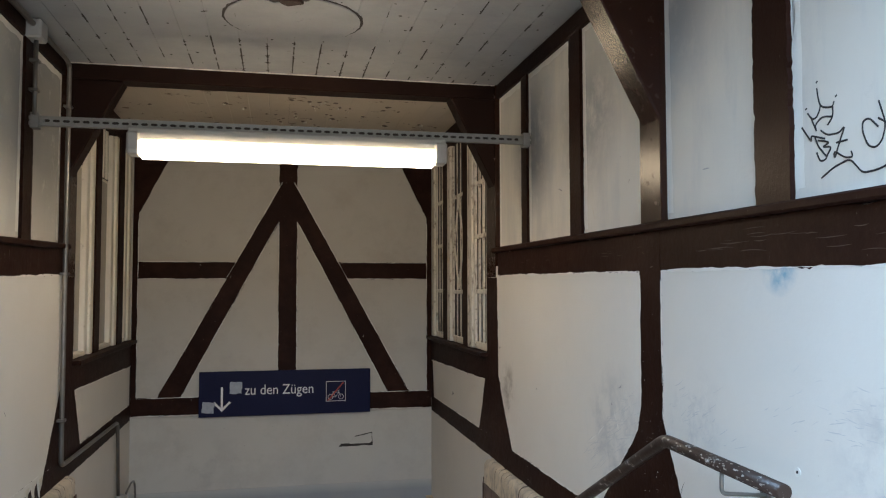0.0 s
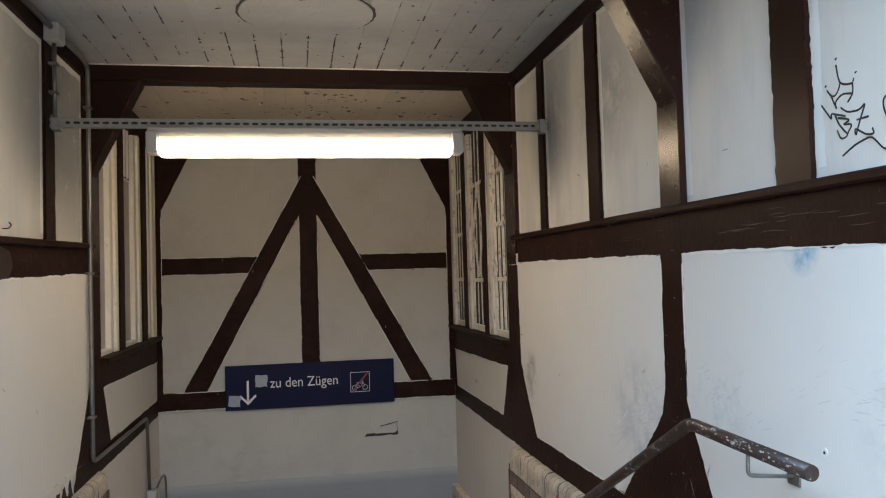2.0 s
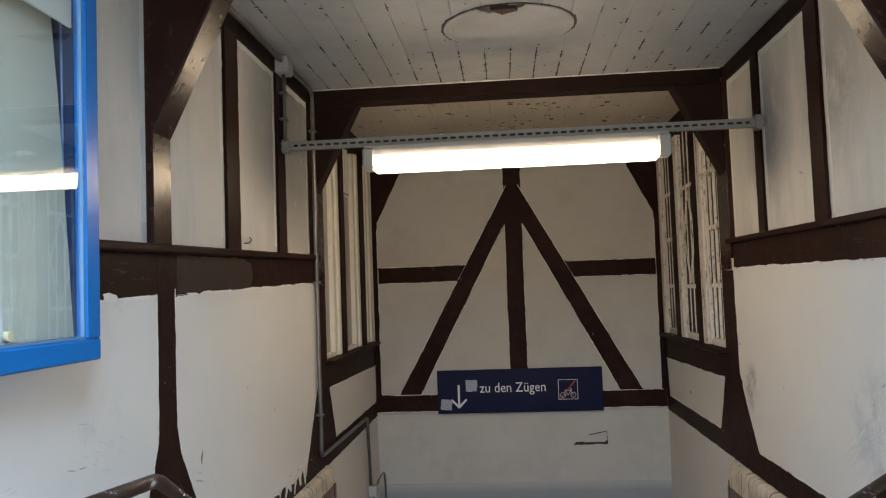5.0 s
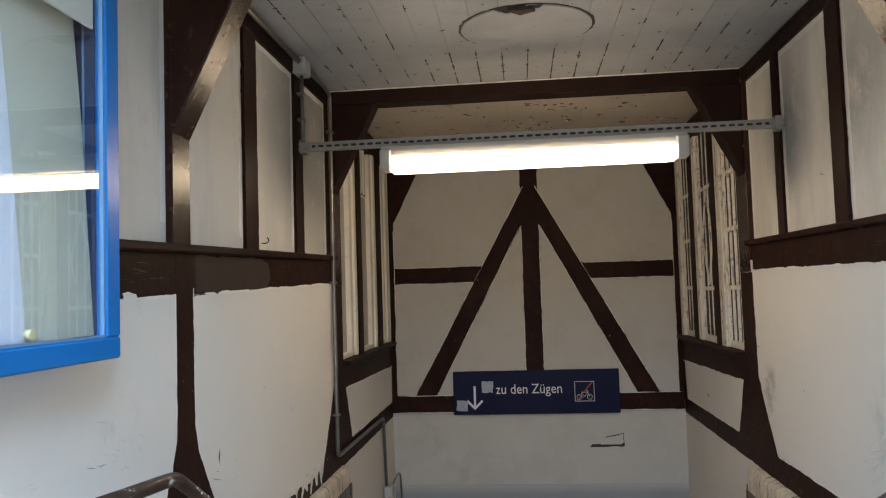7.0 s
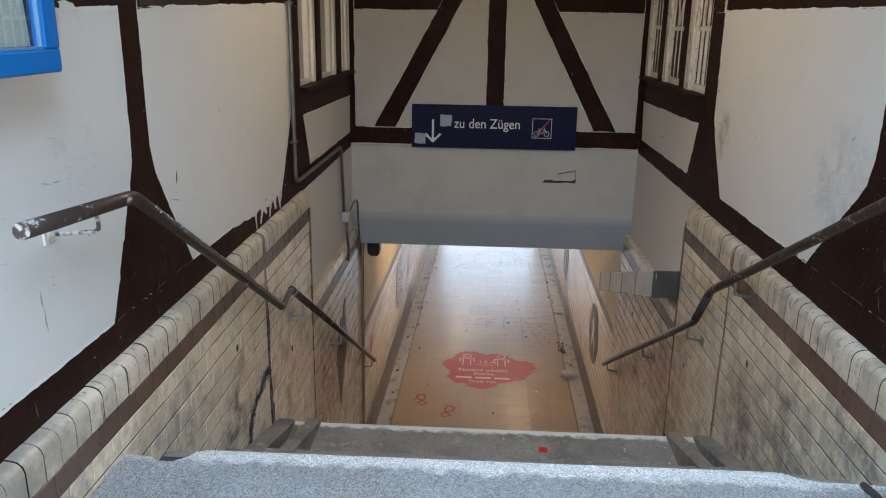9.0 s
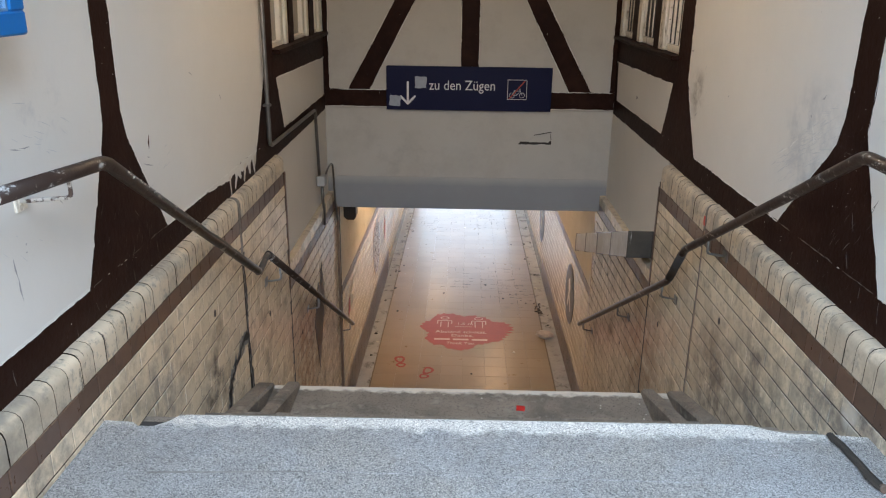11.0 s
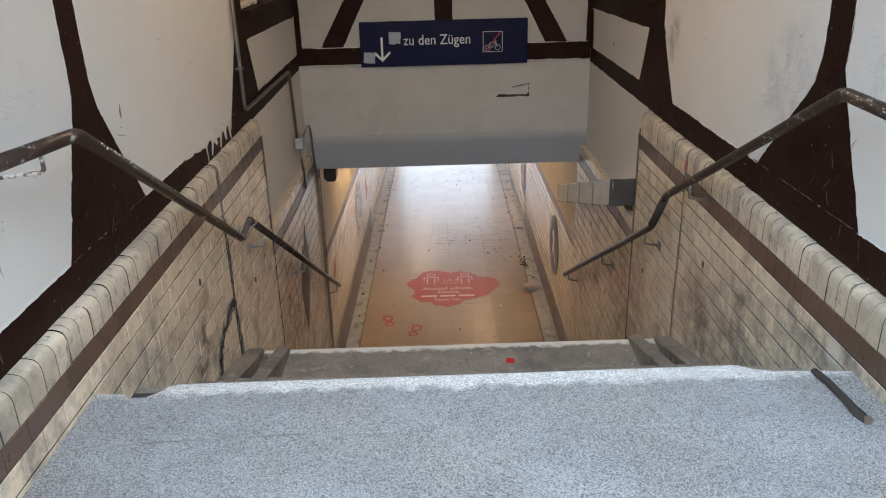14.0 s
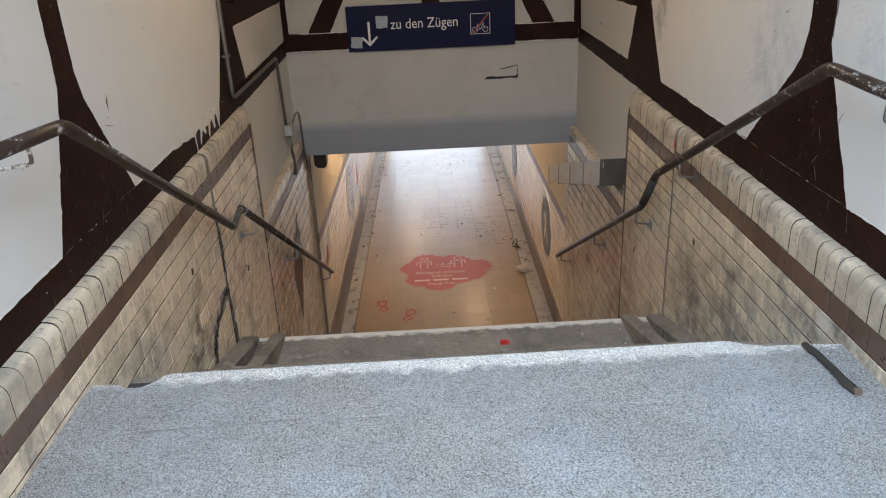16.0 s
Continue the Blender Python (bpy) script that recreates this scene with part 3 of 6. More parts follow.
for s, name in ((-1, "wall_left"), (1, "wall_right")):
    wall = bpy.data.objects[name]
    p0, p1 = (2.635, 2.780) if s < 0 else (2.715, 2.880)
    f0, f1 = (2.40, 3.09) if s < 0 else (2.47, 3.30)
    sag = lambda y: (0.11 if s < 0 else 0.03) * (4.8 - y) / 4.3
    under = lambda y: 1.412 - (0.007 + (0.11 if s < 0 else 0.03)) * (4.8 - y) / 4.3
    low = lambda p: (s * (W - 0.0015), p.x, p.y)
    paint_edge(wall, low, [((p0, 0.87), (p0, 1.36)), ((p1, 0.90), (p1, 1.38)), ((p1 + 0.03, 0.80), (f1, 0.40)), ((f1, 0.396), (4.52, 0.396)), ((4.53, 0.41), (4.80, 0.80)),
                           ((FRONT, 0.396), (f0, 0.396)), ((1.0, under(1.0)), (p0, under(p0))), ((p1, under(p1)), (4.8, 1.412)), ((5.12, 0.735), (BACK, 0.70)), ((5.28, 0.396), (6.8, 0.396))], 5 + s)
    high = lambda p: (s * (W + 0.0268), p.x, p.y)
    for a, b in (((3.36, 3.52), (4.12, 4.26)) if s < 0 else ((2.01, 2.165), (3.48, 3.615), (4.26, 4.355))):
        paint_edge(wall, high, [((a - 0.004, 1.58), (a - 0.004, 2.53)), ((a - 0.012, 1.58), (a - 0.012, 2.53)), ((a - 0.02, 1.8), (a - 0.018, 2.4))], int(a * 50))
    # white strokes where panels were cut in, with the lit reveals' brightness painted in
    for a in ((p0 - 0.005, 3.36, 4.12, 4.80) if s < 0 else (2.01, p0 - 0.005, 3.48, 4.26, 4.84)):
        part("paint_band", ragged([(a - 0.042, 1.60), (a + 0.004, 1.60), (a + 0.004, 2.535), (a - 0.03, 2.535)], "x", s * (W + 0.0277), s * (W + 0.0285), 0.004, 0.045, seed=int(a * 70)), FRESH, wall)
    part("paint_band", ragged([(2.9, 2.505), (4.8, 2.495), (4.8, 2.532), (2.9, 2.532)], "x", s * (W + 0.0276), s * (W + 0.0285), 0.007, 0.045, seed=19), FRESH, wall)
    paint_edge(wall, lambda p: (s * p.x, p.y, 1.5865 - sag(p.y)), [((W + 0.02, FRONT), (W + 0.02, 4.8))], 9)

# end wall with its timber frame, standing over the passage into the tunnel
end = thing("wall_back", "white plastered end wall with brown triangular timber frame", "wall", kind="structure")
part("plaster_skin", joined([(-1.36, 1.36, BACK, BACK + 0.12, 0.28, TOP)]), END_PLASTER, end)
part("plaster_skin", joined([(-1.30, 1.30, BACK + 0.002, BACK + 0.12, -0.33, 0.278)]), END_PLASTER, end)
part("concrete_beam", prism([(BACK + 0.006, -0.331), (BACK + 0.03, -0.632), (7.25, -0.632), (7.25, 0.2), (BACK + 0.125, 0.2), (BACK + 0.125, -0.331)], "x", -1.30, 1.30, 0.004), GREY_BAND, end, "grey lower edge of the beam, paler at its top")
part("core", joined([(-1.62, 1.62, BACK + 0.13, 7.25, 0.21, TOP)]), GROUT, end)
part("bottom_rail", ragged([(-1.25, 0.293), (1.25, 0.293), (1.25, 0.437), (-1.25, 0.437)], "y", BACK - 0.004, BACK + 0.1, 0.005, seed=41), TIMBER, end)
for s in (-1, 1):
    part("middle_rail", ragged([(s * 1.22, 1.415), (s * 0.33, 1.415), (s * 0.33, 1.555), (s * 1.22, 1.555)], "y", BACK - 0.003, BACK + 0.1, 0.004, seed=43 + s), TIMBER, end)
    part("diagonal_brace", ragged([(s * 1.05, 0.43), (s * 0.862, 0.43), (s * 0.05, 1.95), (s * 0.05, 2.24)], "y", BACK - 0.005, BACK + 0.1, 0.004, seed=45 + s), TIMBER, end)
    part("corner_post", box(min(s * 1.205, s * 1.25), max(s * 1.205, s * 1.25), BACK - 0.004, BACK + 0.1, 0.437, TOP, 0.003), TIMBER, end)
    part("corner_brace", ragged([(s * 1.23, 1.90), (s * 1.23, TOP), (s * 0.87, TOP)], "y", BACK - 0.008, BACK + 0.1, 0.003, seed=47 + s), TIMBER, end)
part("post", ragged([(-0.077, 0.437), (0.077, 0.437), (0.075, TOP), (-0.075, TOP)], "y", BACK - 0.007, BACK + 0.1, 0.004, seed=51), TIMBER, end)
paint_edge(end, lambda p: (p.x, BACK - 0.0085, p.y), [((-0.077, 0.66), (-0.076, 1.9)), ((0.077, 0.66), (0.076, 1.9))] + [(a, b) for s in (-1, 1) for a, b in
           (((s * 1.05, 0.43), (s * 0.05, 2.24)), ((s * 0.862, 0.43), (s * 0.09, 1.88)), ((s * 1.2, 1.415), (s * 0.525, 1.415)), ((s * 1.2, 1.555), (s * 0.45, 1.555)),
            ((s * 1.2, 0.437), (s * 0.72, 0.437)), ((s * 1.2, 0.292), (s * 0.7, 0.292)), ((s * 1.205, 0.45), (s * 1.205, 1.9)))], 71, 0.0055)
part("top_rail", box(-1.25, 1.25, BACK - 0.003, BACK + 0.1, 2.50, TOP, 0.003), TIMBER, end)

# cross frames: ceiling beam with a solid knee at each end
for y0l, y0r, depth in ((2.63, 2.705, 0.15), (4.86, 4.86, 0.14)):
    beam = thing("cross_beam", "dark brown timber ceiling beam with solid corner knees", "beam", kind="structure")
    z0 = 2.53
    bm = bmesh.new()
    box_into(bm, -1.26, 1.26, 0, depth, z0, TOP + 0.01)
    for v in bm.verts:
        v.co.y += y0l + (y0r - y0l) * (v.co.x + 1.26) / 2.52
    part("beam", soften(bm, 0.006), BEAM, beam)
    for s, y in ((-1, y0l), (1, y0r)):
        low, reach = (1.98, 0.965) if y > 4 else (1.955, 0.941) if s > 0 else (1.915, 0.948)
        part("knee", prism([(s * 1.262, low - 0.03), (s * 1.262, z0), (s * reach, z0)], "y", y + 0.004, y + depth - 0.004, 0.006), GLOSSY if y < 4 else BEAM, beam)

# ceiling boards run along the stairs
BOARD_W = 0.1404
bm = bmesh.new()
rnd = random.Random(5)
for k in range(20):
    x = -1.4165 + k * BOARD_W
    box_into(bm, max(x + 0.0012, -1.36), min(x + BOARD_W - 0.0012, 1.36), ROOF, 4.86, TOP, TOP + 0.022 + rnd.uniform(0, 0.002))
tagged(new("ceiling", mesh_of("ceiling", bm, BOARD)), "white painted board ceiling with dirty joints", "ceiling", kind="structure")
bm = bmesh.new()
for k in range(20):
    x = -1.4165 + k * BOARD_W
    box_into(bm, max(x + 0.001, -1.36), min(x + BOARD_W - 0.001, 1.36), 5.03, BACK, TOP + 0.004, TOP + 0.026)
tagged(new("ceiling_over_stairs", mesh_of("ceiling", bm, BOARD_OLD)), "stained yellowish board ceiling over the stairs", "ceiling", kind="structure")
solid("trim", ragged([(-1.25, 4.846), (1.25, 4.848), (1.25, 4.8605), (-1.25, 4.8605)], "z", TOP - 0.004, TOP - 0.0003, 0.004, 0.05, seed=14), FRESH, "white filler smeared along the ceiling beam", "trim")
solid("ceiling_void", joined([(-1.62, 1.62, ROOF, 7.25, TOP + 0.03, TOP + 0.12)]), DARK, "dark boards above the ceiling", "ceiling")

# ---- landing and stairs ----
EDGE = 2.345
landing = thing("landing", "speckled grey granite landing with pale front edge", "floor", kind="structure")
part("slab", box(-1.215, 1.215, -1.2, 2.0162, -0.17, 0.0, 0), STONE, landing)
bm = prism([(-1.215, 2.0165), (1.215, 2.0165), (1.215, 2.285), (1.10, 2.296), (0.96, 2.30), (0.90, 2.318), (0.86, 2.343), (0.80, EDGE), (0.2, 2.34), (-0.5, 2.336), (-0.95, 2.334),
            (-0.985, 2.322), (-1.005, 2.29), (-1.04, 2.262), (-1.085, 2.262), (-1.11, 2.284), (-1.215, 2.291)], "z", -0.17, 0.0, 0)
top = [e for e in bm.edges if all(v.co.y > 2.2 and abs(v.co.z) < 1e-4 for v in e.verts)]
bmesh.ops.bevel(bm, geom=top, offset=0.018, segments=3, affect="EDGES", profile=0.6)
part("nosing_slab", bm, STONE_PALE, landing, "pale granite front slab")
# dark block fills the notch in place of the shade there
part("broken_hollow", box(-1.10, -0.98, 2.25, 2.325, -0.15, -0.03, 0), DARK, landing, "dark block for the shade where the edge has broken away")
part("joint", ragged([(-0.965, 2.008), (-0.50, 2.0305), (-0.50, 2.0365), (-0.965, 2.0165)], "z", 0.0002, 0.0006, 0.0012, 0.03, seed=2), CRUMBLE, landing, "open joint between the slabs")
part("joint", ragged([(-0.54, 2.034), (0.872, 2.017), (0.872, 2.021), (-0.54, 2.0375)], "z", 0.0002, 0.0006, 0.0016, 0.03, seed=3), JOINT, landing)
part("joint", ragged([(0.868, 1.25), (0.875, 1.25), (0.875, 2.017), (0.868, 2.017)], "z", 0.0002, 0.0006, 0.0045, 0.02, seed=4), JOINT, landing)
part("joint", ragged([(-0.968, 2.014), (-0.962, 2.014), (-0.985, 2.25), (-0.989, 2.25)], "z", 0.0002, 0.0006, 0.0015, 0.03, seed=5), JOINT, landing)
part("base", joined([(-1.6, 1.6, -1.2, 2.26, LOW, -0.172)]), CONCRETE, landing)

stairs = thing("stairs", "worn grey concrete stairs with a short half landing", "stairs", kind="structure")
y, z = 2.30, 0.0
steps = []
for k in range(1, 6):
    z -= 0.17
    depth = 0.295 if k < 5 else 0.57
    steps.append((y, y + depth, z))
    y += depth
for k in range(12):
    z -= 0.1742
    steps.append((y, y + 0.29, z))
    y += 0.29
for k, (a, b, h) in enumerate(steps):
    bm = box(-1.215, 1.215, a - 0.02, b, max(h - 0.42, LOW), h, 0)
    lip = [e for e in bm.edges if all(abs(v.co.y - b) < 1e-4 and abs(v.co.z - h) < 1e-4 for v in e.verts)]
    bmesh.ops.bevel(bm, geom=lip, offset=0.022, segments=3, affect="EDGES", profile=0.6)
    part("step", bm, CONCRETE_WORN if k == 4 else CONCRETE, stairs)
LEDGE = steps[4][1]
# a pair of concrete pram ramps along each wall
for s in (-1, 1):
    for a, b, lift in ((1.205, 1.105, 0.02), (1.035, 0.96, 0.03)):
        part("pram_ramp", prism([(2.32, -0.30 + lift), (3.3, -0.64 + lift), (LEDGE - 0.015, -0.85 + lift), (LEDGE - 0.015, -1.0), (2.32, -0.5)], "x", s * a, s * b, 0.012), CONCRETE, stairs)
        part("pram_ramp", prism([(LEDGE + 0.02, -0.90 + lift), (7.20, -2.80), (7.20, -3.1), (LEDGE + 0.02, -1.2)], "x", s * a, s * b, 0.012), CONCRETE, stairs)

# ---- tunnel, which runs on a touch to one side and downhill ----
TUN = pose(0.018, 7.05, -2.94, -1.1, 0, -0.63)


def tunnel_part(name, bm, mat, parent, label=""):
    ob = part(name, bm, mat, parent, label)
    ob.matrix_local = TUN
    return ob


tfloor = thing("tunnel_floor", "glossy orange-beige tiled tunnel floor with concrete gutters", "floor", kind="structure")
tunnel_part("bed", box(-1.6, 1.6, -0.25, 12.6, -0.2, -0.014, 0), FLOOR_JOINT, tfloor)
for s, a in ((-1, 1.048), (1, 1.027)):
    tunnel_part("gutter", box(min(s * (a + 0.008), s * 1.215), max(s * (a + 0.008), s * 1.215), -0.2, 12.6, -0.1, -0.004, 0.004), GUTTER, tfloor, "dirty concrete gutter strip")
for s, name in ((-1, "tunnel_wall_left"), (1, "tunnel_wall_right")):
    tw = thing(name, "cream tiled tunnel wall with brown skirting and stripe", "wall", kind="structure")
    tunnel_part("core", joined([(min(s * 1.2035, s * 1.5), max(s * 1.2035, s * 1.5), -0.02, 12.6, -0.2, 2.35)]), GROUT, tw)
    tunnel_part("plaster_skin", joined([(min(s * 1.199, s * 1.2033), max(s * 1.199, s * 1.2033), 0.02, 12.5, 1.475, 2.35)]), CREAM, tw)
    for n in range(50):
        tunnel_part("skirting_tile", box(min(s * 1.2, s * 1.22), max(s * 1.2, s * 1.22), 0.02 + n * 0.25, 0.02 + n * 0.25 + 0.246, -0.02, (0.291 if s > 0 else 0.382) if n < 18 else 0.20, 0), STRIPE if n < 18 else SKIRT_FAR, tw)
    tunnel_part("stripe", joined([(min(s * 1.2, s * 1.22), max(s * 1.2, s * 1.22), 0.02 + n * 0.25, 0.02 + n * 0.25 + 0.246, 1.385, 1.47) for n in range(50)]), STRIPE, tw)
    rows_of = []
    for c in range(13):
        off = 0.0625 * (c % 2)
        for n in range(101):
            a = 0.02 + n * 0.125 - off
            if a < 4.52 and c < (1 if s > 0 else 2):
                continue
            rows_of.append((min(s * 1.2, s * 1.22), max(s * 1.2, s * 1.22), max(a, 0.02), a + 0.120, 0.204 + c * 0.0908, 0.204 + c * 0.0908 + 0.0815))
    tunnel_part("wall_tiles", joined(rows_of), TUNNEL_TILE, tw, "cream glazed wall tiles")
tc = thing("tunnel_ceiling", "plain grey concrete tunnel ceiling", "ceiling", kind="structure")
tunnel_part("slab", box(-1.5, 1.5, 0.21, 12.6, 2.36, 2.5, 0), GREY_PAINT, tc)
solid("ground", joined([(-60, 60, -60, -1.201, -0.2, -0.02), (-60, -1.63, -1.2, 60, -0.2, -0.02), (1.63, 60, -1.2, 60, -0.2, -0.02), (-1.629, 1.629, 7.26, 18.0, -0.2, -0.02), (-1.629, 1.629, 26, 60, -0.2, -0.02)]), ASPHALT, "grey asphalt forecourt outside the entrance", "ground")
# wall added out of view, keeps low sky light from the entrance
solid("facade_opposite", joined([(-20, 20, -14.0, -13.6, -0.02, 7.0)]), PLASTER, "plain unseen wall added across the forecourt to block low sky", "wall")


# ---- lamp on its slotted rail ----
LY = 4.18
rail = thing("slotted_mounting_rail", "galvanised slotted steel rail spanning wall to wall", "mounting rail")
bm = bmesh.new()
slots = 56
pitch = 2.5 / slots
box_into(bm, -1.262, 1.262, LY - 0.002, LY, 2.1490, 2.163)
box_into(bm, -1.262, 1.262, LY - 0.002, LY, 2.122, 2.1362)
for k in range(slots + 1):
    x = -1.25 + k * pitch
    box_into(bm, x - 0.0065, x + 0.0065, LY - 0.002, LY, 2.1362, 2.1490)
    for u, w in ((-1, -0.0105), (1, 0.0105)):
        box_into(bm, x + min(0, w), x + max(0, w), LY - 0.0019, LY - 0.0001, 2.1362, 2.1385)
        box_into(bm, x + min(0, w), x + max(0, w), LY - 0.0019, LY - 0.0001, 2.1467, 2.1490)
box_into(bm, -1.262, 1.262, LY - 0.002, LY + 0.036, 2.163, 2.165)
box_into(bm, -1.262, 1.262, LY - 0.002, LY + 0.036, 2.120, 2.122)
part("channel", bm, GALV, rail)
# dark strip behind the slots, painting the shade inside the channel
part("inner_web", box(-1.262, 1.262, LY + 0.03, LY + 0.033, 2.122, 2.163, 0), DARK, rail)
for s in (-1, 1):
    part("end_bracket", box(s * 1.235 - 0.02, s * 1.235 + 0.02, LY - 0.012, LY + 0.045, 2.105, 2.18, 0.003), GALV, rail)
    part("bolt", tube([(s * 1.20, LY - 0.012, 2.143), (s * 1.20, LY + 0.002, 2.143)], 0.011, sides=8), GALV, rail)

light = thing("fluorescent_lamp", "lit fluorescent batten lamp with a clear ribbed cover", "ceiling lamp")
part("housing", prism([(LY - 0.046, 2.118), (LY + 0.046, 2.118), (LY + 0.05, 2.09), (LY + 0.05, 2.056), (LY - 0.05, 2.056), (LY - 0.05, 2.09)], "x", -0.805, 0.775, 0.006), HOUSING, light)
prof = [(LY - 0.062, 2.055), (LY - 0.060, 2.005), (LY - 0.044, 1.982), (LY - 0.02, 1.973), (LY + 0.02, 1.973), (LY + 0.044, 1.982), (LY + 0.060, 2.005), (LY + 0.062, 2.055)]
part("diffuser", prism(prof, "x", -0.748, 0.712, 0.004), GLOW, light, "bright warm white diffuser")
part("ribbed_strip", joined([(-0.73 + 0.012 * k, -0.73 + 0.012 * k + 0.009, LY - 0.0645, LY - 0.0618, 2.043, 2.054) for k in range(118)]), HOUSING, light, "ribbed strip along the cover")
for a, b in ((-0.812, -0.750), (0.714, 0.782)):
    part("end_cap", prism([(LY - 0.06, 2.10), (LY - 0.06, 2.00), (LY - 0.045, 1.985), (LY + 0.045, 1.985), (LY + 0.06, 2.00), (LY + 0.06, 2.10)], "x", a, b, 0.01), HOUSING, light)

# ---- handrails ----
def handrail(name, side, line, brackets, r, tape=None):
    ob = thing(name, "worn brown painted steel handrail on wall brackets", "handrail", group="handrails of the stairs")
    x = side * 1.115
    part("bar", tube([(x, y, z) for y, z in line], r, 0.035, 18), RAIL, ob)
    if tape:
        part("taped_joint", tube([(x, y, z) for y, z in tape], r + 0.002, 0, 14), DARK, ob, "black tape round the joint")
    y0, z0 = line[0]
    part("end_plug", tube([(x, y0 - 0.004, z0), (x, y0 + 0.01, z0)], r * 0.97, sides=18), FLAKED if side < 0 else RAIL, ob)
    for y, z, wall in brackets:
        part("bracket", tube([(x, y, z - 0.015), (x, y + 0.004, z - 0.085), (side * (wall + 0.004), y - 0.01, z - 0.095)], 0.006, 0.015, 8), PIPE if side > 0 else (GALV if wall < W else FLAKED), ob)
        part("wall_plate", box(side * wall - 0.006, side * wall + 0.006, y - 0.035, y + 0.02, z - 0.12, z - 0.07, 0.002), PIPE if side > 0 else (GALV if wall < W else OLDWHITE), ob)
    return ob


lower = handrail("handrail", -1, [(1.775, 0.868), (2.33, 0.824), (3.893, -0.104)], [(2.11, 0.862, W), (4.36, -0.25, T), (5.52, -0.93, T), (7.10, -1.85, T)], 0.0205)
part("bar", tube([(-1.115, 4.110, -0.088), (-1.115, 7.29, -1.955)], 0.0205, 0, 18), RAIL, lower)
part("joining_pin", tube([(-1.115, 3.875, -0.102), (-1.115, 3.93, -0.112), (-1.115, 4.06, -0.090), (-1.115, 4.125, -0.094)], 0.0165, 0.02, 12), RAIL_DUST, lower, "dusty grey pin between the two lengths of rail")


def bare_side(parent, side, p, q, r, low, high, seed):
    """A strip along a rail, between two angles round it, where the brown coat has worn to grey."""
    rnd = random.Random(seed)
    d = (Vector(q) - Vector(p)).normalized()
    inward = Vector((-side, 0, 0))
    up = d.cross(inward) if d.cross(inward).z > 0 else inward.cross(d)
    bm = bmesh.new()
    rows, n = [], 90
    top = high
    for k in range(n + 1):
        top += rnd.uniform(-0.12, 0.12) + 0.25 * (high - top)
        t = k / n
        ease = min(1, 6 * t, 6 * (1 - t))
        c = Vector(p).lerp(Vector(q), t)
        rows.append([bm.verts.new(c + (r + 0.0006) * (math.cos(w) * inward + math.sin(w) * up)) for w in [low + (low + (top - low) * ease - low) * j / 6 for j in range(7)]])
    for u, v in zip(rows, rows[1:]):
        for j in range(6):
            bm.faces.new((u[j], u[j + 1], v[j + 1], v[j])).smooth = True
    part("bare_strip", bm, RAIL_DUST, parent, "strip of rail worn bare to dusty grey")
    bm = bmesh.new()
    for k in range(14):
        t = rnd.uniform(0.02, 0.26) if k < 11 else rnd.uniform(0.3, 0.95)
        w, z = high + rnd.uniform(-0.15, 0.2), rnd.uniform(0.0010, 0.0024)
        c = Vector(p).lerp(Vector(q), t) + (r + 0.0008) * (math.cos(w) * inward + math.sin(w) * up)
        box_into(bm, -z, z, -z * 1.6, z * 1.6, -z * 0.6, z * 0.6, Matrix.Translation(c) @ Euler((rnd.uniform(0, 3), rnd.uniform(0, 3), rnd.uniform(0, 3))).to_matrix().to_4x4())
    tagged(part("paint_crumbs", bm, CREAM, parent, "pale crumbs of flaked paint"), kind="stuff")


bare_side(lower, -1, (-1.115, 2.38, 0.795), (-1.115, 3.84, -0.062), 0.0205, -1.9, 0.15, 3)
handrail("handrail", 1, [(1.862, 0.838), (2.45, 0.852), (4.05, 0.004), (4.29, -0.268), (7.0, -1.776)],
         [(2.13, 0.851, W), (3.70, 0.19, T), (4.38, -0.32, T), (5.45, -0.915, T), (6.78, -1.65, T)], 0.0205, ((4.085, -0.035), (4.265, -0.24)))



def rail_flakes(parent, side, p, q, r, count, low, high, seed):
    """Ragged flakes of old white paint still holding on a rail, between two angles round it."""
    rnd = random.Random(seed)
    d = (Vector(q) - Vector(p)).normalized()
    inward = Vector((-side, 0, 0))
    up = inward.cross(d) if inward.cross(d).z > 0 else d.cross(inward)
    span = (Vector(q) - Vector(p)).length
    bm = bmesh.new()
    for _ in range(count):
        t, w, a = rnd.random(), rnd.uniform(low, high), rnd.uniform(0.0015, 0.0065)
        n = rnd.randrange(5, 8)
        loop = []
        for i in range(n):
            k = rnd.uniform(0.4, 1.1)
            v = w + k * a / r * 0.55 * math.sin(6.2832 * i / n)
            c = Vector(p) + d * (t * span + k * a * 1.5 * math.cos(6.2832 * i / n))
            loop.append(bm.verts.new(c + (r + 0.0007) * (math.cos(v) * inward + math.sin(v) * up)))
        bm.faces.new(loop)
    tagged(part("paint_flakes", bm, FLAKE_WHITE, parent, "flakes of old white paint"), kind="stuff")


right_rail = bpy.data.objects["handrail.001"]
rail_flakes(right_rail, 1, (1.115, 1.88, 0.8385), (1.115, 2.40, 0.851), 0.0205, 60, -0.7, 1.2, 4)
rail_flakes(right_rail, 1, (1.115, 2.9, 0.613), (1.115, 3.5, 0.296), 0.0205, 12, 0.3, 1.6, 5)

# ---- direction sign ----
SY = BACK - 0.030
sign = thing("direction_sign", "long navy blue enamel sign with white lettering and arrow", "sign")
part("panel", box(-0.712, 0.705, SY, BACK - 0.008, 0.272, 0.643, 0.004), NAVY, sign)
part("lower_lip", box(-0.712, 0.705, SY - 0.004, SY, 0.272, 0.281, 0.001), NAVY, sign)


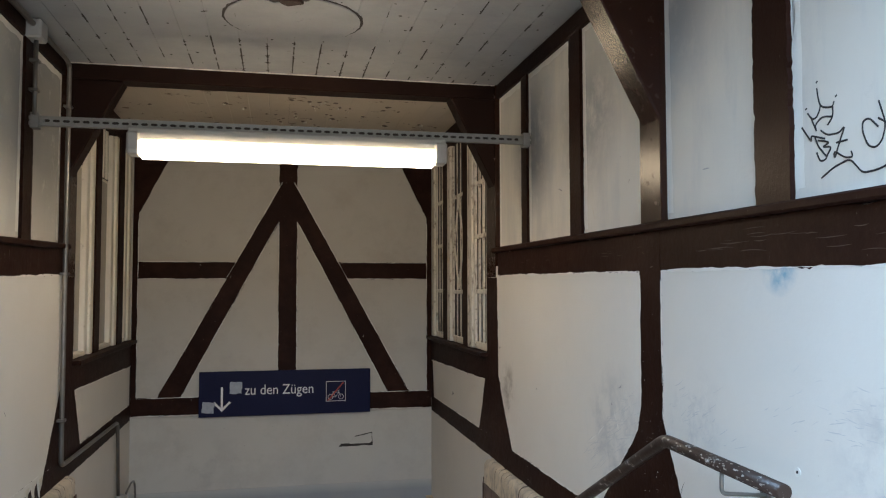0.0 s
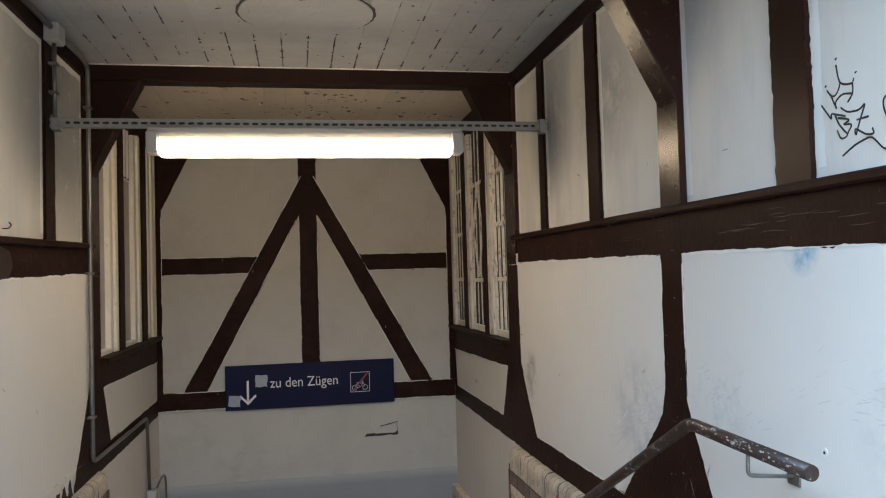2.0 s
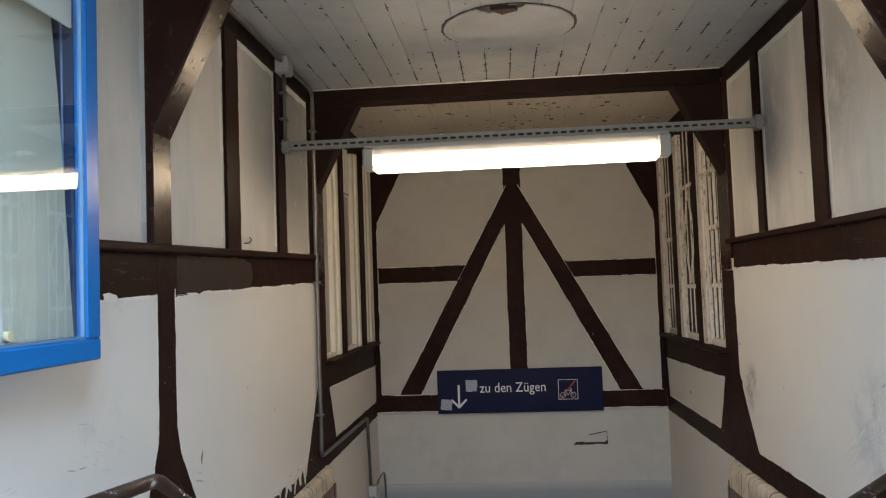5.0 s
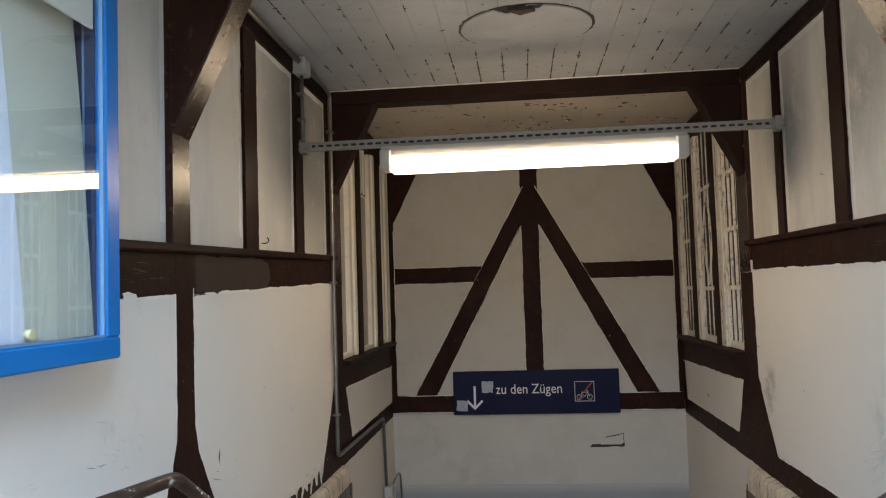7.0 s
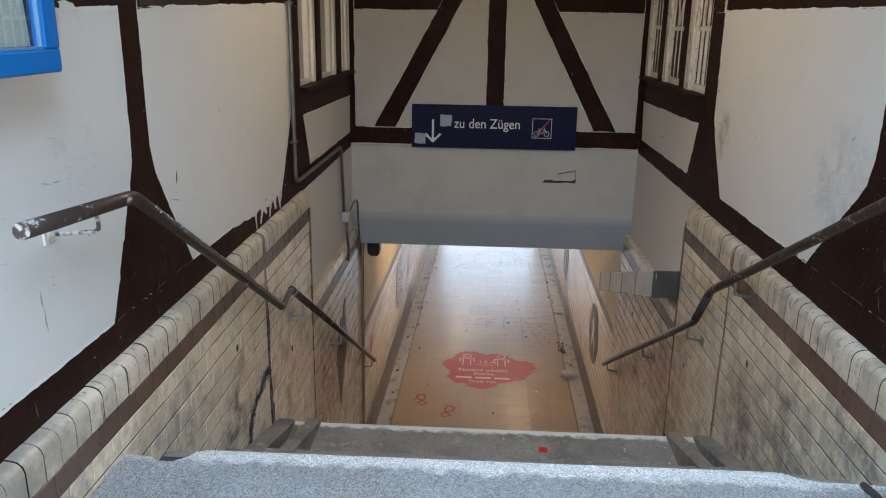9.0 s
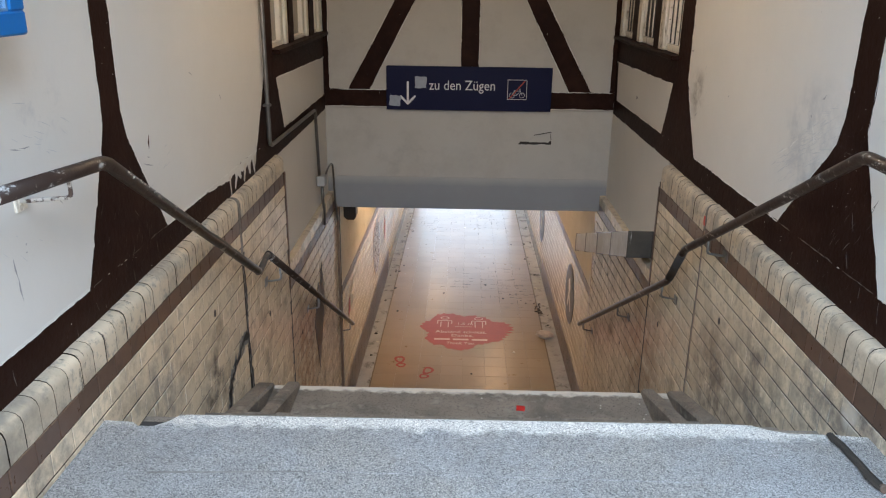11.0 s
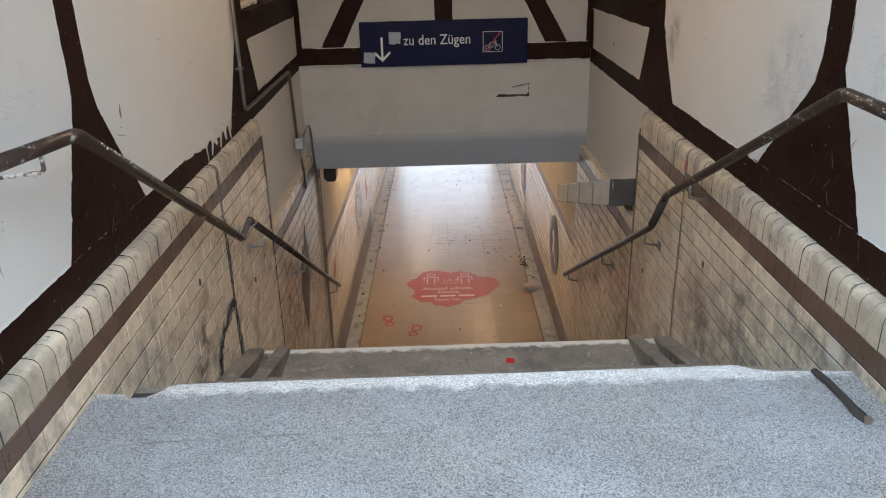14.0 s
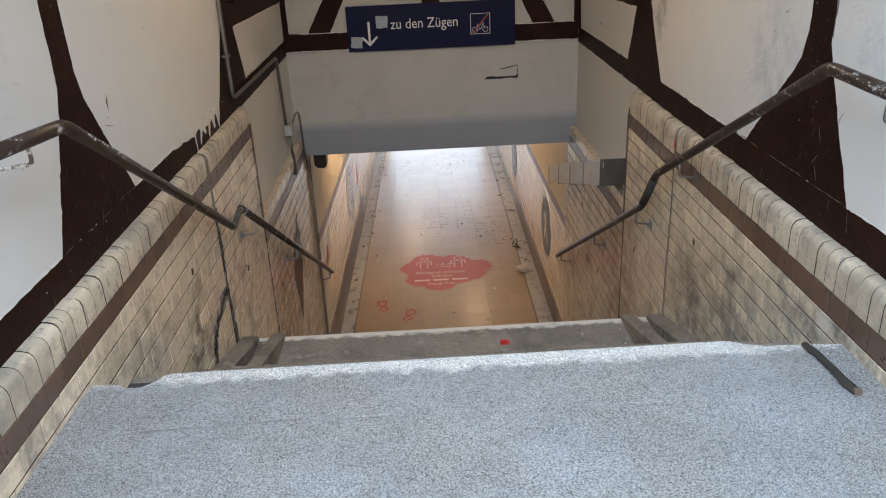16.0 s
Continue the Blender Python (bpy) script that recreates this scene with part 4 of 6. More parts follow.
def lettering(name, text, size, m, mat, parent, spread=1.0):
    cu = bpy.data.curves.new(name, "FONT")
    cu.body, cu.size, cu.extrude, cu.resolution_u = text, size, 0.0006, 3
    tmp = bpy.data.objects.new(name, cu)
    scene.collection.objects.link(tmp)
    bpy.context.view_layer.update()
    me = bpy.data.meshes.new_from_object(tmp.evaluated_get(bpy.context.evaluated_depsgraph_get()))
    bpy.data.objects.remove(tmp)
    bpy.data.curves.remove(cu)
    me.materials.clear()
    me.materials.append(mat)
    width = max(v.co.x for v in me.vertices) - min(v.co.x for v in me.vertices)
    ob = new(name, me)
    ob.parent = parent
    fit = spread / width
    ob.matrix_local = m @ Matrix.Diagonal((fit, 1, 1, 1))
    return ob


FACE = SY - 0.0012
lettering("lettering", "zu den Zügen", 0.118, pose(-0.346, FACE, 0.447, 90), WHITE, sign, 0.565)
part("arrow", joined([(-0.537, -0.519, FACE, FACE + 0.001, 0.335, 0.515)]), WHITE, sign)
for s in (-1, 1):
    part("arrow", prism([(-0.528, 0.313), (-0.528, 0.339), (-0.528 + s * 0.060, 0.398), (-0.528 + s * 0.072, 0.385)], "y", FACE, FACE + 0.001, 0), WHITE, sign)
frame_in = [(0.327, 0.331, 0.372, 0.541), (0.489, 0.493, 0.372, 0.541), (0.331, 0.489, 0.372, 0.376), (0.331, 0.489, 0.537, 0.541)]
part("pictogram_border", joined([(a, b, FACE, FACE + 0.001, c, d) for a, b, c, d in frame_in]), WHITE, sign)


def ring(cx, cz, r, w, y0, y1, n=20):
    bm = bmesh.new()
    loops = []
    for rad, y in ((r, y0), (r - w, y0), (r - w, y1), (r, y1)):
        loops.append([bm.verts.new((cx + rad * math.cos(6.2832 * k / n), y, cz + rad * math.sin(6.2832 * k / n))) for k in range(n)])
    for a in range(4):
        for k in range(n):
            bm.faces.new((loops[a][k], loops[a][(k + 1) % n], loops[(a + 1) % 4][(k + 1) % n], loops[(a + 1) % 4][k]))
    bmesh.ops.recalc_face_normals(bm, faces=bm.faces)
    return bm


bike = part("bicycle_pictogram", ring(0.365, 0.408, 0.023, 0.0035, FACE, FACE + 0.001), WHITE, sign)
part("wheel", ring(0.453, 0.410, 0.023, 0.0035, FACE, FACE + 0.001), WHITE, bike)
for p, q in (((0.365, 0.408), (0.388, 0.445)), ((0.388, 0.445), (0.436, 0.447)), ((0.388, 0.443), (0.409, 0.410)), ((0.409, 0.410), (0.437, 0.447)), ((0.453, 0.410), (0.432, 0.461)), ((0.365, 0.408), (0.409, 0.410)), ((0.425, 0.461), (0.440, 0.463)), ((0.380, 0.452), (0.397, 0.452))):
    part("tube", tube([(p[0], FACE, p[1]), (q[0], FACE, q[1])], 0.0017, sides=6), WHITE, bike)
part("red_slash", prism([(0.338, 0.380), (0.350, 0.380), (0.480, 0.530), (0.466, 0.530)], "y", FACE - 0.003, FACE - 0.002, 0), RED, sign)
for x0, x1, z0, z1, turn in ((-0.466, -0.368, 0.460, 0.556, 2), (-0.684, -0.588, 0.306, 0.394, 6)):
    st = thing("sticker", "torn pale grey sticker on the blue sign", "sticker", group="stickers on the sign")
    m = Matrix.Translation(((x0 + x1) / 2, FACE - 0.0012, (z0 + z1) / 2)) @ pose(0, 0, 0, 0, turn, 0)
    bm = ragged([(x0 - (x0 + x1) / 2, z0 - (z0 + z1) / 2), (x1 - (x0 + x1) / 2, z0 - (z0 + z1) / 2), (x1 - (x0 + x1) / 2, z1 - (z0 + z1) / 2), (x0 - (x0 + x1) / 2, z1 - (z0 + z1) / 2)],
                "y", -0.0005, 0.0005, 0.005, 0.02, seed=int(turn))
    sh = part("paper", bm, material("sticker_paper", (0.42, 0.45, 0.50), (0.30, 0.33, 0.38), 40, 0.5, stain=(0.08, 0.09, 0.13), stain_scale=45, stain_at=0.66), st)
    sh.matrix_local = m

# ---- notice case on the left wall ----
case = thing("notice_case", "wall-mounted notice case with bright blue metal frame and glass", "notice case")
FX = -1.13
C0, C1, Z0, Z1 = 0.72, 2.058, 1.196, 2.36
for a, b, c, d in ((C0, C1, Z0, Z0 + 0.055), (C0, C1, Z1 - 0.055, Z1), (C1 - 0.066, C1, Z0 + 0.055, Z1 - 0.055), (C0, C0 + 0.066, Z0 + 0.055, Z1 - 0.055)):
    part("frame_bar", box(-1.246, FX, a, b, c, d, 0.005), BLUE, case)
part("glazing_bead", joined([(FX - 0.018, FX - 0.004, C1 - 0.074, C1 - 0.067, Z0 + 0.056, Z1 - 0.056), (FX - 0.018, FX - 0.004, C0 + 0.07, C1 - 0.075, Z0 + 0.056, Z0 + 0.062)]), BEAD, case)
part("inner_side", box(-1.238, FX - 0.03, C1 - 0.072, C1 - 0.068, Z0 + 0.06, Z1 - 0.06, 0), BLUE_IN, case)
part("inner_ridge", tube([(-1.185, C1 - 0.075, Z0 + 0.07), (-1.19, C1 - 0.075, Z1 - 0.07)], 0.003, sides=6), BEAD, case)
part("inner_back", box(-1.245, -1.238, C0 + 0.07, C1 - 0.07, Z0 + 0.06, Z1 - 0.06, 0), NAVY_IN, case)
lean = lambda z: 0.012 + 0.040 * (Z1 - z) / 1.16
board = prism([(C0 + 0.08, Z0 + 0.062), (1.985, Z0 + 0.062), (1.965, 1.80), (1.925, Z1 - 0.07), (C0 + 0.08, Z1 - 0.07)], "x", -1.226, -1.214, 0)
for v in board.verts:
    v.co.x += lean(v.co.z)
part("poster_board", board, FELT, case, "pale greenish pin board")
part("header_panel", box(-1.166, -1.158, C0 + 0.07, C1 - 0.078, 2.034, Z1 - 0.058, 0.002), HEADER, case, "pale header panel under the top of the case")
pane = part("glass_pane", box(FX - 0.014, FX - 0.010, C0 + 0.06, C1 - 0.06, Z0 + 0.05, Z1 - 0.05, 0), GLASS, case)
pane.visible_shadow = False
leaf = prism([(1.05, 1.26), (1.715, 1.258), (1.676, 1.80), (1.635, 2.26), (1.05, 2.26)], "x", -1.2125, -1.2115, 0)
for v in leaf.verts:
    v.co.x += lean(v.co.z)
sheet = solid("notice_sheet", leaf, PAPER, "blank-looking white paper notice pinned in the case", "notice", "")
pin = thing("push_pin", "pale yellow push pin holding the paper notice", "pin")
part("head", tube([(-1.161, 1.715, 1.275), (-1.146, 1.715, 1.275)], 0.012, sides=12), plain("pale_yellow", (0.62, 0.55, 0.30), 0.5), pin)
part("needle", tube([(-1.163, 1.715, 1.275), (-1.1605, 1.715, 1.275)], 0.003, sides=6), GALV, pin)

# ---- conduits on the left wall ----
PX = -1.226
conduit = thing("electric_conduit", "grey painted steel conduit clipped along wall and ceiling", "conduit")
part("ceiling_run", tube([(PX, 2.80, 2.585), (PX, 4.10, 2.585)], 0.014), PIPE, conduit)
part("down_pipe", tube([(PX, 4.18, 2.585), (PX + 0.004, 4.66, 2.585), (PX, 4.752, 2.57), (PX, 4.752, 0.392), (PX, 4.80, 0.372), (PX, 6.29, 0.352), (PX + 0.01, 6.31, -0.19)], 0.0125, 0.05), PIPE, conduit)
part("lamp_feed", tube([(PX, 4.142, 2.52), (PX, 4.142, 2.16)], 0.0105), PIPE, conduit)
part("junction_box", box(-1.262, -1.19, 4.085, 4.20, 2.52, 2.612, 0.008), GREYBOX, conduit, "grey junction box")
for y, z in ((4.752, 2.34), (4.752, 1.415), (4.752, 0.62), (4.142, 2.42), (4.142, 2.28)):
    part("clip", box(-1.25, PX + 0.019, y - 0.022, y + 0.022, z - 0.008, z + 0.008, 0.003), PIPE, conduit)
part("socket_box", box(-1.235, -1.165, 6.27, 6.36, -0.27, -0.185, 0.008), GREYBOX, conduit)
part("lower_feed", tube([(PX + 0.03, 6.31, -0.26), (PX + 0.03, 6.31, -0.40), (PX + 0.03, 6.36, -0.47), (PX + 0.03, 6.36, -0.62)], 0.012, 0.04), PIPE, conduit)
part("cable", tube([(PX + 0.03, 6.36, -0.25), (PX + 0.04, 6.60, -0.17), (PX + 0.04, 6.82, -0.19), (PX + 0.04, 6.86, -0.50), (PX + 0.04, 7.0, -0.78)], 0.008, 0.12), PIPE, conduit, "grey cable")
hook = solid("wall_hook", tube([(-1.26, 3.55, 1.585), (-1.235, 3.55, 1.585), (-1.225, 3.55, 1.60), (-1.235, 3.55, 1.61)], 0.0025, 0.006, 8), RUST, "small rusty iron hook in the rail", "hook", "")
box_dark = thing("tunnel_loudspeaker", "small black loudspeaker box under the beam", "loudspeaker")
part("casing", prism([(-1.135, -0.64), (-1.135, -0.75), (-1.105, -0.78), (-1.04, -0.78), (-1.02, -0.755), (-1.02, -0.64)], "y", 7.02, 7.16, 0.006), plain("black_plastic", (0.03, 0.022, 0.018), 0.4), box_dark)
part("bracket", box(-1.09, -1.05, 7.06, 7.12, -0.642, -0.63, 0), GALV, box_dark)

# ---- sloping metal duct on the right wall ----
duct = thing("metal_duct", "boxy dull galvanised duct sloping down the wall", "duct")
n = 4
for k in range(n):
    a, b = k / n, (k + 1) / n
    y0, y1 = 5.02 + 2.05 * a + 0.001, 5.02 + 2.05 * b - 0.001
    t0, t1, b0, b1 = -0.205 - 0.685 * a, -0.205 - 0.685 * b, -0.385 - 0.665 * a, -0.385 - 0.665 * b
    part("duct_section", prism([(y0, b0), (y1, b1), (y1, t1), (y0, t0)], "x", 1.038, 1.249, 0.003), DUCT, duct)
    part("seam", prism([(y1 - 0.008, b1 - 0.004), (y1 + 0.008, b1 - 0.007), (y1 + 0.008, t1 + 0.002), (y1 - 0.008, t1 + 0.006)], "x", 1.034, 1.248, 0), GALV, duct)

DUCT_END = material("grimy_steel", (0.10, 0.09, 0.075), (0.065, 0.058, 0.05), 9, 0.35, 0.55, 60, 0.15, metal=0.3, extra=(((0.45, 0.44, 0.42), 8.0, 0.66, 0.03, (3, 3, 0.35)),))
part("end_plate", box(1.036, 1.249, 5.010, 5.020, -0.388, -0.203, 0.002), DUCT_END, duct, "grimy dark end plate with pale drips")

# ---- windows beside the stairs ----
PANE = material("dull_pane", (0.020, 0.016, 0.013), (0.032, 0.026, 0.021), 6, 0.4, 0.6, spec=0.2)
def bars(name, parent, s, rows, x0=1.275, x1=1.30, mat=OLDWHITE):
    for y0, y1, z0, z1 in rows:
        part(name, box(min(s * x0, s * x1), max(s * x0, s * x1), y0, y1, z0, z1, 0.004), mat, parent)


for y0, y1 in ((5.60, 5.745), (6.36, 6.54)):
    solid("window_stud", ragged([(y0, 0.915), (y1, 0.915), (y1, 2.48), (y0, 2.48)], "x", -W - 0.002, -1.35, 0.003, seed=61), TIMBER, "dark brown timber stud between the windows", "stud")
for n, (y0, y1) in enumerate(((5.06, 5.60), (5.745, 6.36), (6.54, 6.905))):
    win = thing("window_%d" % (n + 1), "old boarded window with white frame and small top lights", "window", kind="structure")
    bars("frame_stile", win, -1, [(y0, y0 + 0.03, 0.915, 2.47), (y1 - 0.075, y1, 0.915, 2.47)], 1.262, 1.345, PALE_FRAME)
    bars("frame_stile", win, -1, [(y1 - 0.155, y1 - 0.078, 0.93, 2.46)], 1.278, 1.345, PALE_FRAME)
    bars("bottom_rail", win, -1, [(y0 + 0.031, y1 - 0.157, 0.916, 0.945)], 1.27, 1.345, PALE_FRAME)
    bars("transom", win, -1, [(y0 + 0.031, y1 - 0.157, 2.100, 2.118)], 1.308, 1.345, PALE_FRAME)
    part("board", box(-1.335, -1.312, y0 + 0.031, y1 - 0.157, 0.946, 2.118, 0), GREYED, win, "cream painted board")
    for k in (1, 2, 3):
        y = y0 + 0.03 + (y1 - y0 - 0.187) * k / 4
        bars("glazing_bar", win, -1, [(y - 0.016, y + 0.016, 2.119, 2.47)], 1.290, 1.306, PALE_FRAME)
    part("pane", box(-1.312, -1.308, y0 + 0.031, y1 - 0.157, 2.119, 2.47, 0), PANE, win)
for y0, y1 in ((5.59, 5.735), (6.265, 6.425)):
    solid("window_stud", ragged([(y0, 0.915), (y1, 0.915), (y1, 2.48), (y0, 2.48)], "x", W + 0.002, 1.35, 0.003, seed=67), TIMBER, "dark brown timber stud between the windows", "stud")
for n, (y0, y1) in enumerate(((5.065, 5.59), (5.735, 6.265), (6.425, 6.905))):
    win = thing("window_%d" % (n + 4), "old wooden window with flaking white glazing bars", "window", kind="structure")
    wide = 0.125 if n == 0 else 0.10
    f0, f1 = y0 + 0.03, y1 - wide - 0.02
    bars("frame_stile", win, 1, [(y1 - wide, y1, 0.916, 2.47)], 1.250, 1.345)
    bars("frame_stile", win, 1, [(y0, y0 + 0.045, 0.916, 2.47), (f1 - 0.034, f1, 0.945, 2.45)], 1.258 if n == 0 else 1.264, 1.345)
    bars("bottom_rail", win, 1, [(f0 + 0.001, f1 - 0.037, 0.917, 0.965)], 1.264, 1.345)
    part("pane", box(1.278, 1.2825, f0, f1 - 0.036, 0.966, 2.47, 0), PANE, win)
    span = f1 - 0.036 - f0
    for k in (1, 2):
        y = f0 + 0.01 + span * k / 3
        bars("glazing_bar", win, 1, [(y - (0.017 if n == 0 else 0.013), y + (0.017 if n == 0 else 0.013), 0.967, 2.46)], 1.264 if n == 0 else 1.2715, 1.2775)
    levels = (1.31, 1.69, 2.06) if n != 1 else (1.305, 2.045)
    for z in levels:
        bars("glazing_bar", win, 1, [(f0 + 0.002, f1 - 0.038, z - 0.015, z + 0.015)], 1.2625 if n == 0 else 1.270, 1.2775)
    if n == 1:
        mid = f0 + span / 2
        for a, b in (((mid, 1.33), (f0 + 0.03, 1.67)), ((mid, 1.33), (f1 - 0.06, 1.67)), ((mid, 2.03), (f0 + 0.03, 1.67)), ((mid, 2.03), (f1 - 0.06, 1.67))):
            part("lattice_bar", tube([(1.270, *a), (1.270, *b)], 0.0075, sides=6), OLDWHITE, win)

# ---- round patch in the ceiling ----
patch = thing("ceiling_patch", "round white painted cover in the ceiling, broken at one edge", "ceiling cover")
rnd = random.Random(8)
pts = []
for k in range(64):
    w = 6.2832 * k / 64
    r = 0.318 + rnd.uniform(-0.002, 0.002)
    if 4.25 < w < 4.62:
        r -= 0.055 + rnd.uniform(0, 0.03)
    pts.append((-0.025 + r * math.cos(w), 3.885 + 0.96 * r * math.sin(w)))
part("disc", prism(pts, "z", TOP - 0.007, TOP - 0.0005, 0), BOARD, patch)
part("dark_rim", prism([(-0.025 + w * math.cos(6.2832 * k / 96), 3.885 + 0.96 * w * math.sin(6.2832 * k / 96)) for k, w in enumerate([(0.3225 if 12 < k < 38 else 0.326) + rnd.uniform(0, 0.006) + (rnd.uniform(0.0, 0.005) if k < 8 or 40 < k < 56 or k > 90 else 0) for k in range(96)])], "z", TOP - 0.0022, TOP - 0.0003, 0), DARK, patch)
part("rusty_flap", prism([(-0.11, 3.585), (0.0, 3.585), (0.015, 3.62), (-0.03, 3.645), (-0.055, 3.66), (-0.085, 3.63)], "z", TOP - 0.022, TOP - 0.0075, 0.002), OLD_RUST, patch, "dark rusty broken edge")
part("hole", ragged([(-0.14, 3.578), (0.05, 3.578), (0.035, 3.612), (-0.02, 3.632), (-0.10, 3.618)], "z", TOP - 0.0085, TOP - 0.0072, 0.006, 0.02, seed=6), DARK, patch, "dark hole behind the broken edge")

# ---- flaked paint on the ceilings ----
rnd = random.Random(15)
bm = bmesh.new()
for k in range(-8, 9):
    x = -0.0125 + k * BOARD_W
    near = abs(x) < 0.47
    spots = [rnd.uniform(3.3, 4.84) for _ in range(3)] + [rnd.uniform(4.25, 4.84) for _ in range(20 if near else 2)]
    if not near:
        spots += [rnd.gauss(c, 0.05) for c in (rnd.uniform(3.4, 4.7),) for _ in range(5)]
    for y in spots:
        if y > 4.84 or ((x + 0.025) ** 2 + (y - 3.885) ** 2) ** 0.5 < 0.34:
            continue
        l, w = rnd.uniform(0.008, 0.045), rnd.uniform(0.0016, 0.0042)
        box_into(bm, x - w, x + w, y - l, min(y + l, 4.845), TOP - 0.0012, TOP - 0.0002)
        if rnd.random() < 0.5:
            a = rnd.uniform(0.005, 0.017)
            box_into(bm, x - a * rnd.random(), x + a * rnd.random(), y - 0.003, y + 0.003, TOP - 0.0014, TOP - 0.0003, Matrix.Translation((x, y, 0)) @ pose(0, 0, 0, 0, 0, rnd.uniform(-30, 30)) @ Matrix.Translation((-x, -y, 0)))
for k in range(70):
    x, y, r = rnd.uniform(-1.2, 1.2), rnd.uniform(3.3, 4.8), rnd.uniform(0.002, 0.008)
    box_into(bm, x - r, x + r * rnd.uniform(0.4, 1.5), y - r * 0.7, y + r, TOP - 0.0012, TOP - 0.0002, Matrix.Translation((x, y, 0)) @ pose(0, 0, 0, 0, 0, rnd.uniform(0, 90)) @ Matrix.Translation((-x, -y, 0)))
solid("ceiling_dirt", bm, DARK, "dark dirt and chipped paint along the board joints", "paint damage", "stuff")


def flake_shape(bm, x, y, r, z0, z1):
    n = rnd.randrange(5, 9)
    ring_of = [(x + r * rnd.uniform(0.4, 1.2) * math.cos(6.2832 * i / n), y + 1.5 * r * rnd.uniform(0.4, 1.2) * math.sin(6.2832 * i / n)) for i in range(n)]
    a, b = [bm.verts.new((u, v, z0 + rnd.uniform(-0.004, 0.0) * (z0 < TOP - 0.003))) for u, v in ring_of], [bm.verts.new((u, v, z1)) for u, v in ring_of]
    bm.faces.new(a[::-1])
    for i in range(n):
        bm.faces.new((a[i], a[(i + 1) % n], b[(i + 1) % n], b[i]))


bare, loose = bmesh.new(), bmesh.new()
for cx, cy, share in ((0.22, 5.64, 9), (0.37, 5.62, 4), (-0.08, 6.13, 7), (0.09, 6.23, 5), (0.69, 5.75, 4), (1.0, 6.2, 6), (0.75, 6.25, 5), (-0.38, 5.71, 2), (-0.6, 6.2, 2), (0.3, 6.1, 5), (0.0, 5.3, 2), (-0.9, 5.6, 2)):
    for _ in range(share):
        x, y = rnd.gauss(cx, 0.07), rnd.gauss(cy, 0.12)
        r = rnd.uniform(0.006, 0.024)
        flake_shape(bare, x, y, r, TOP + 0.0028, TOP + 0.004)
        if rnd.random() < 0.4:
            flake_shape(loose, x + rnd.uniform(-0.02, 0.02), y + rnd.uniform(0.01, 0.04), r * 0.7, TOP - 0.004, TOP + 0.003)
solid("bare_ceiling_spots", bare, DUSTY, "bare brown spots where ceiling paint has fallen", "paint damage", "stuff")
solid("loose_paint_flakes", loose, CREAM, "curled pale flakes of paint hanging from the boards", "paint damage", "stuff")

# ---- marks on the walls ----
tag = bmesh.new()


def tag_point(u, v):
    return (W + 0.027, 2.061 - u / 564 * 0.382, 1.948 - v / 660 * 0.347 - u / 564 * (0.108 - 0.061 * v / 660))


def stroke(*uv, r=0.0027):
    bm = tube([tag_point(*p) for p in uv], r, 0.02, 6)
    for v in bm.verts:
        v.co.x = W + 0.027 + (v.co.x - W - 0.027) * 0.3
    me = bpy.data.meshes.new("stroke")
    bm.to_mesh(me)
    bm.free()
    tag.from_mesh(me)
    bpy.data.meshes.remove(me)


stroke((216, 110), (222, 160), (232, 205), (262, 215), (300, 208), (308, 180))
stroke((160, 245), (185, 278), (210, 270), (228, 230), (234, 205))
stroke((300, 208), (300, 262), (270, 308))
stroke((300, 262), (240, 262), (200, 310), (212, 348), (190, 295), (180, 265))
stroke((125, 322), (180, 400), (176, 365), (255, 380))
stroke((200, 375), (215, 420), (258, 472))
stroke((215, 390), (285, 398), (232, 428), (292, 420), (262, 472))
stroke((232, 335), (265, 362), (330, 350), (362, 308), (330, 400), (303, 490), (300, 445), (360, 482), (397, 476), (388, 445))
stroke((313, 402), (372, 385))
stroke((207, 455), (225, 502), (256, 492), (270, 455))
stroke((230, 590), (300, 530), (380, 488), (410, 520), (440, 562), (510, 545), (600, 490))
stroke((520, 315), (480, 268), (448, 285), (445, 340), (470, 418), (505, 428), (535, 390), (555, 300), (525, 175))
stroke((520, 268), (600, 320))
for p in ((216, 75), (318, 148), (152, 220)):
    stroke(p, (p[0] + 2, p[1] + 5), r=0.004)
solid("graffiti_tag", tag, BLACK, "black marker scribble on the white plaster", "graffiti", "")

spill = thing("paint_smear", "cream paint smeared and run down the brown bottom beam", "paint mark")
part("smear", ragged([(3.62, 0.386), (3.80, 0.376), (3.95, 0.358), (4.06, 0.372), (4.20, 0.348), (4.36, 0.362), (4.50, 0.378), (4.52, 0.397), (3.62, 0.397)], "x", -W + 0.0008, -W + 0.002, 0.005, 0.02, seed=5), PLASTER, spill)
for k, (y, low, wide, lean) in enumerate(((3.97, 0.268, 0.011, 0.01), (4.085, 0.290, 0.020, -0.03), (4.14, 0.318, 0.034, 0.02), (4.25, 0.284, 0.022, -0.02), (4.34, 0.300, 0.030, 0.01), (4.43, 0.282, 0.014, 0.02), (4.47, 0.318, 0.022, -0.01))):
    part("run", ragged([(y - wide * 1.4, 0.378), (y - wide * 0.7, 0.345), (y + lean - wide * 0.55, low + 0.012), (y + lean, low), (y + lean + wide * 0.55, low + 0.014), (y + wide * 0.7, 0.342), (y + wide * 1.4, 0.378)],
                        "x", -W + 0.0007, -W + 0.0026 + 0.0002 * k, 0.0035, 0.012, seed=k), PLASTER if k % 3 else CREAM, spill)
hole = thing("plaster_damage", "chipped hollow with a loose flake in the end wall", "wall damage")
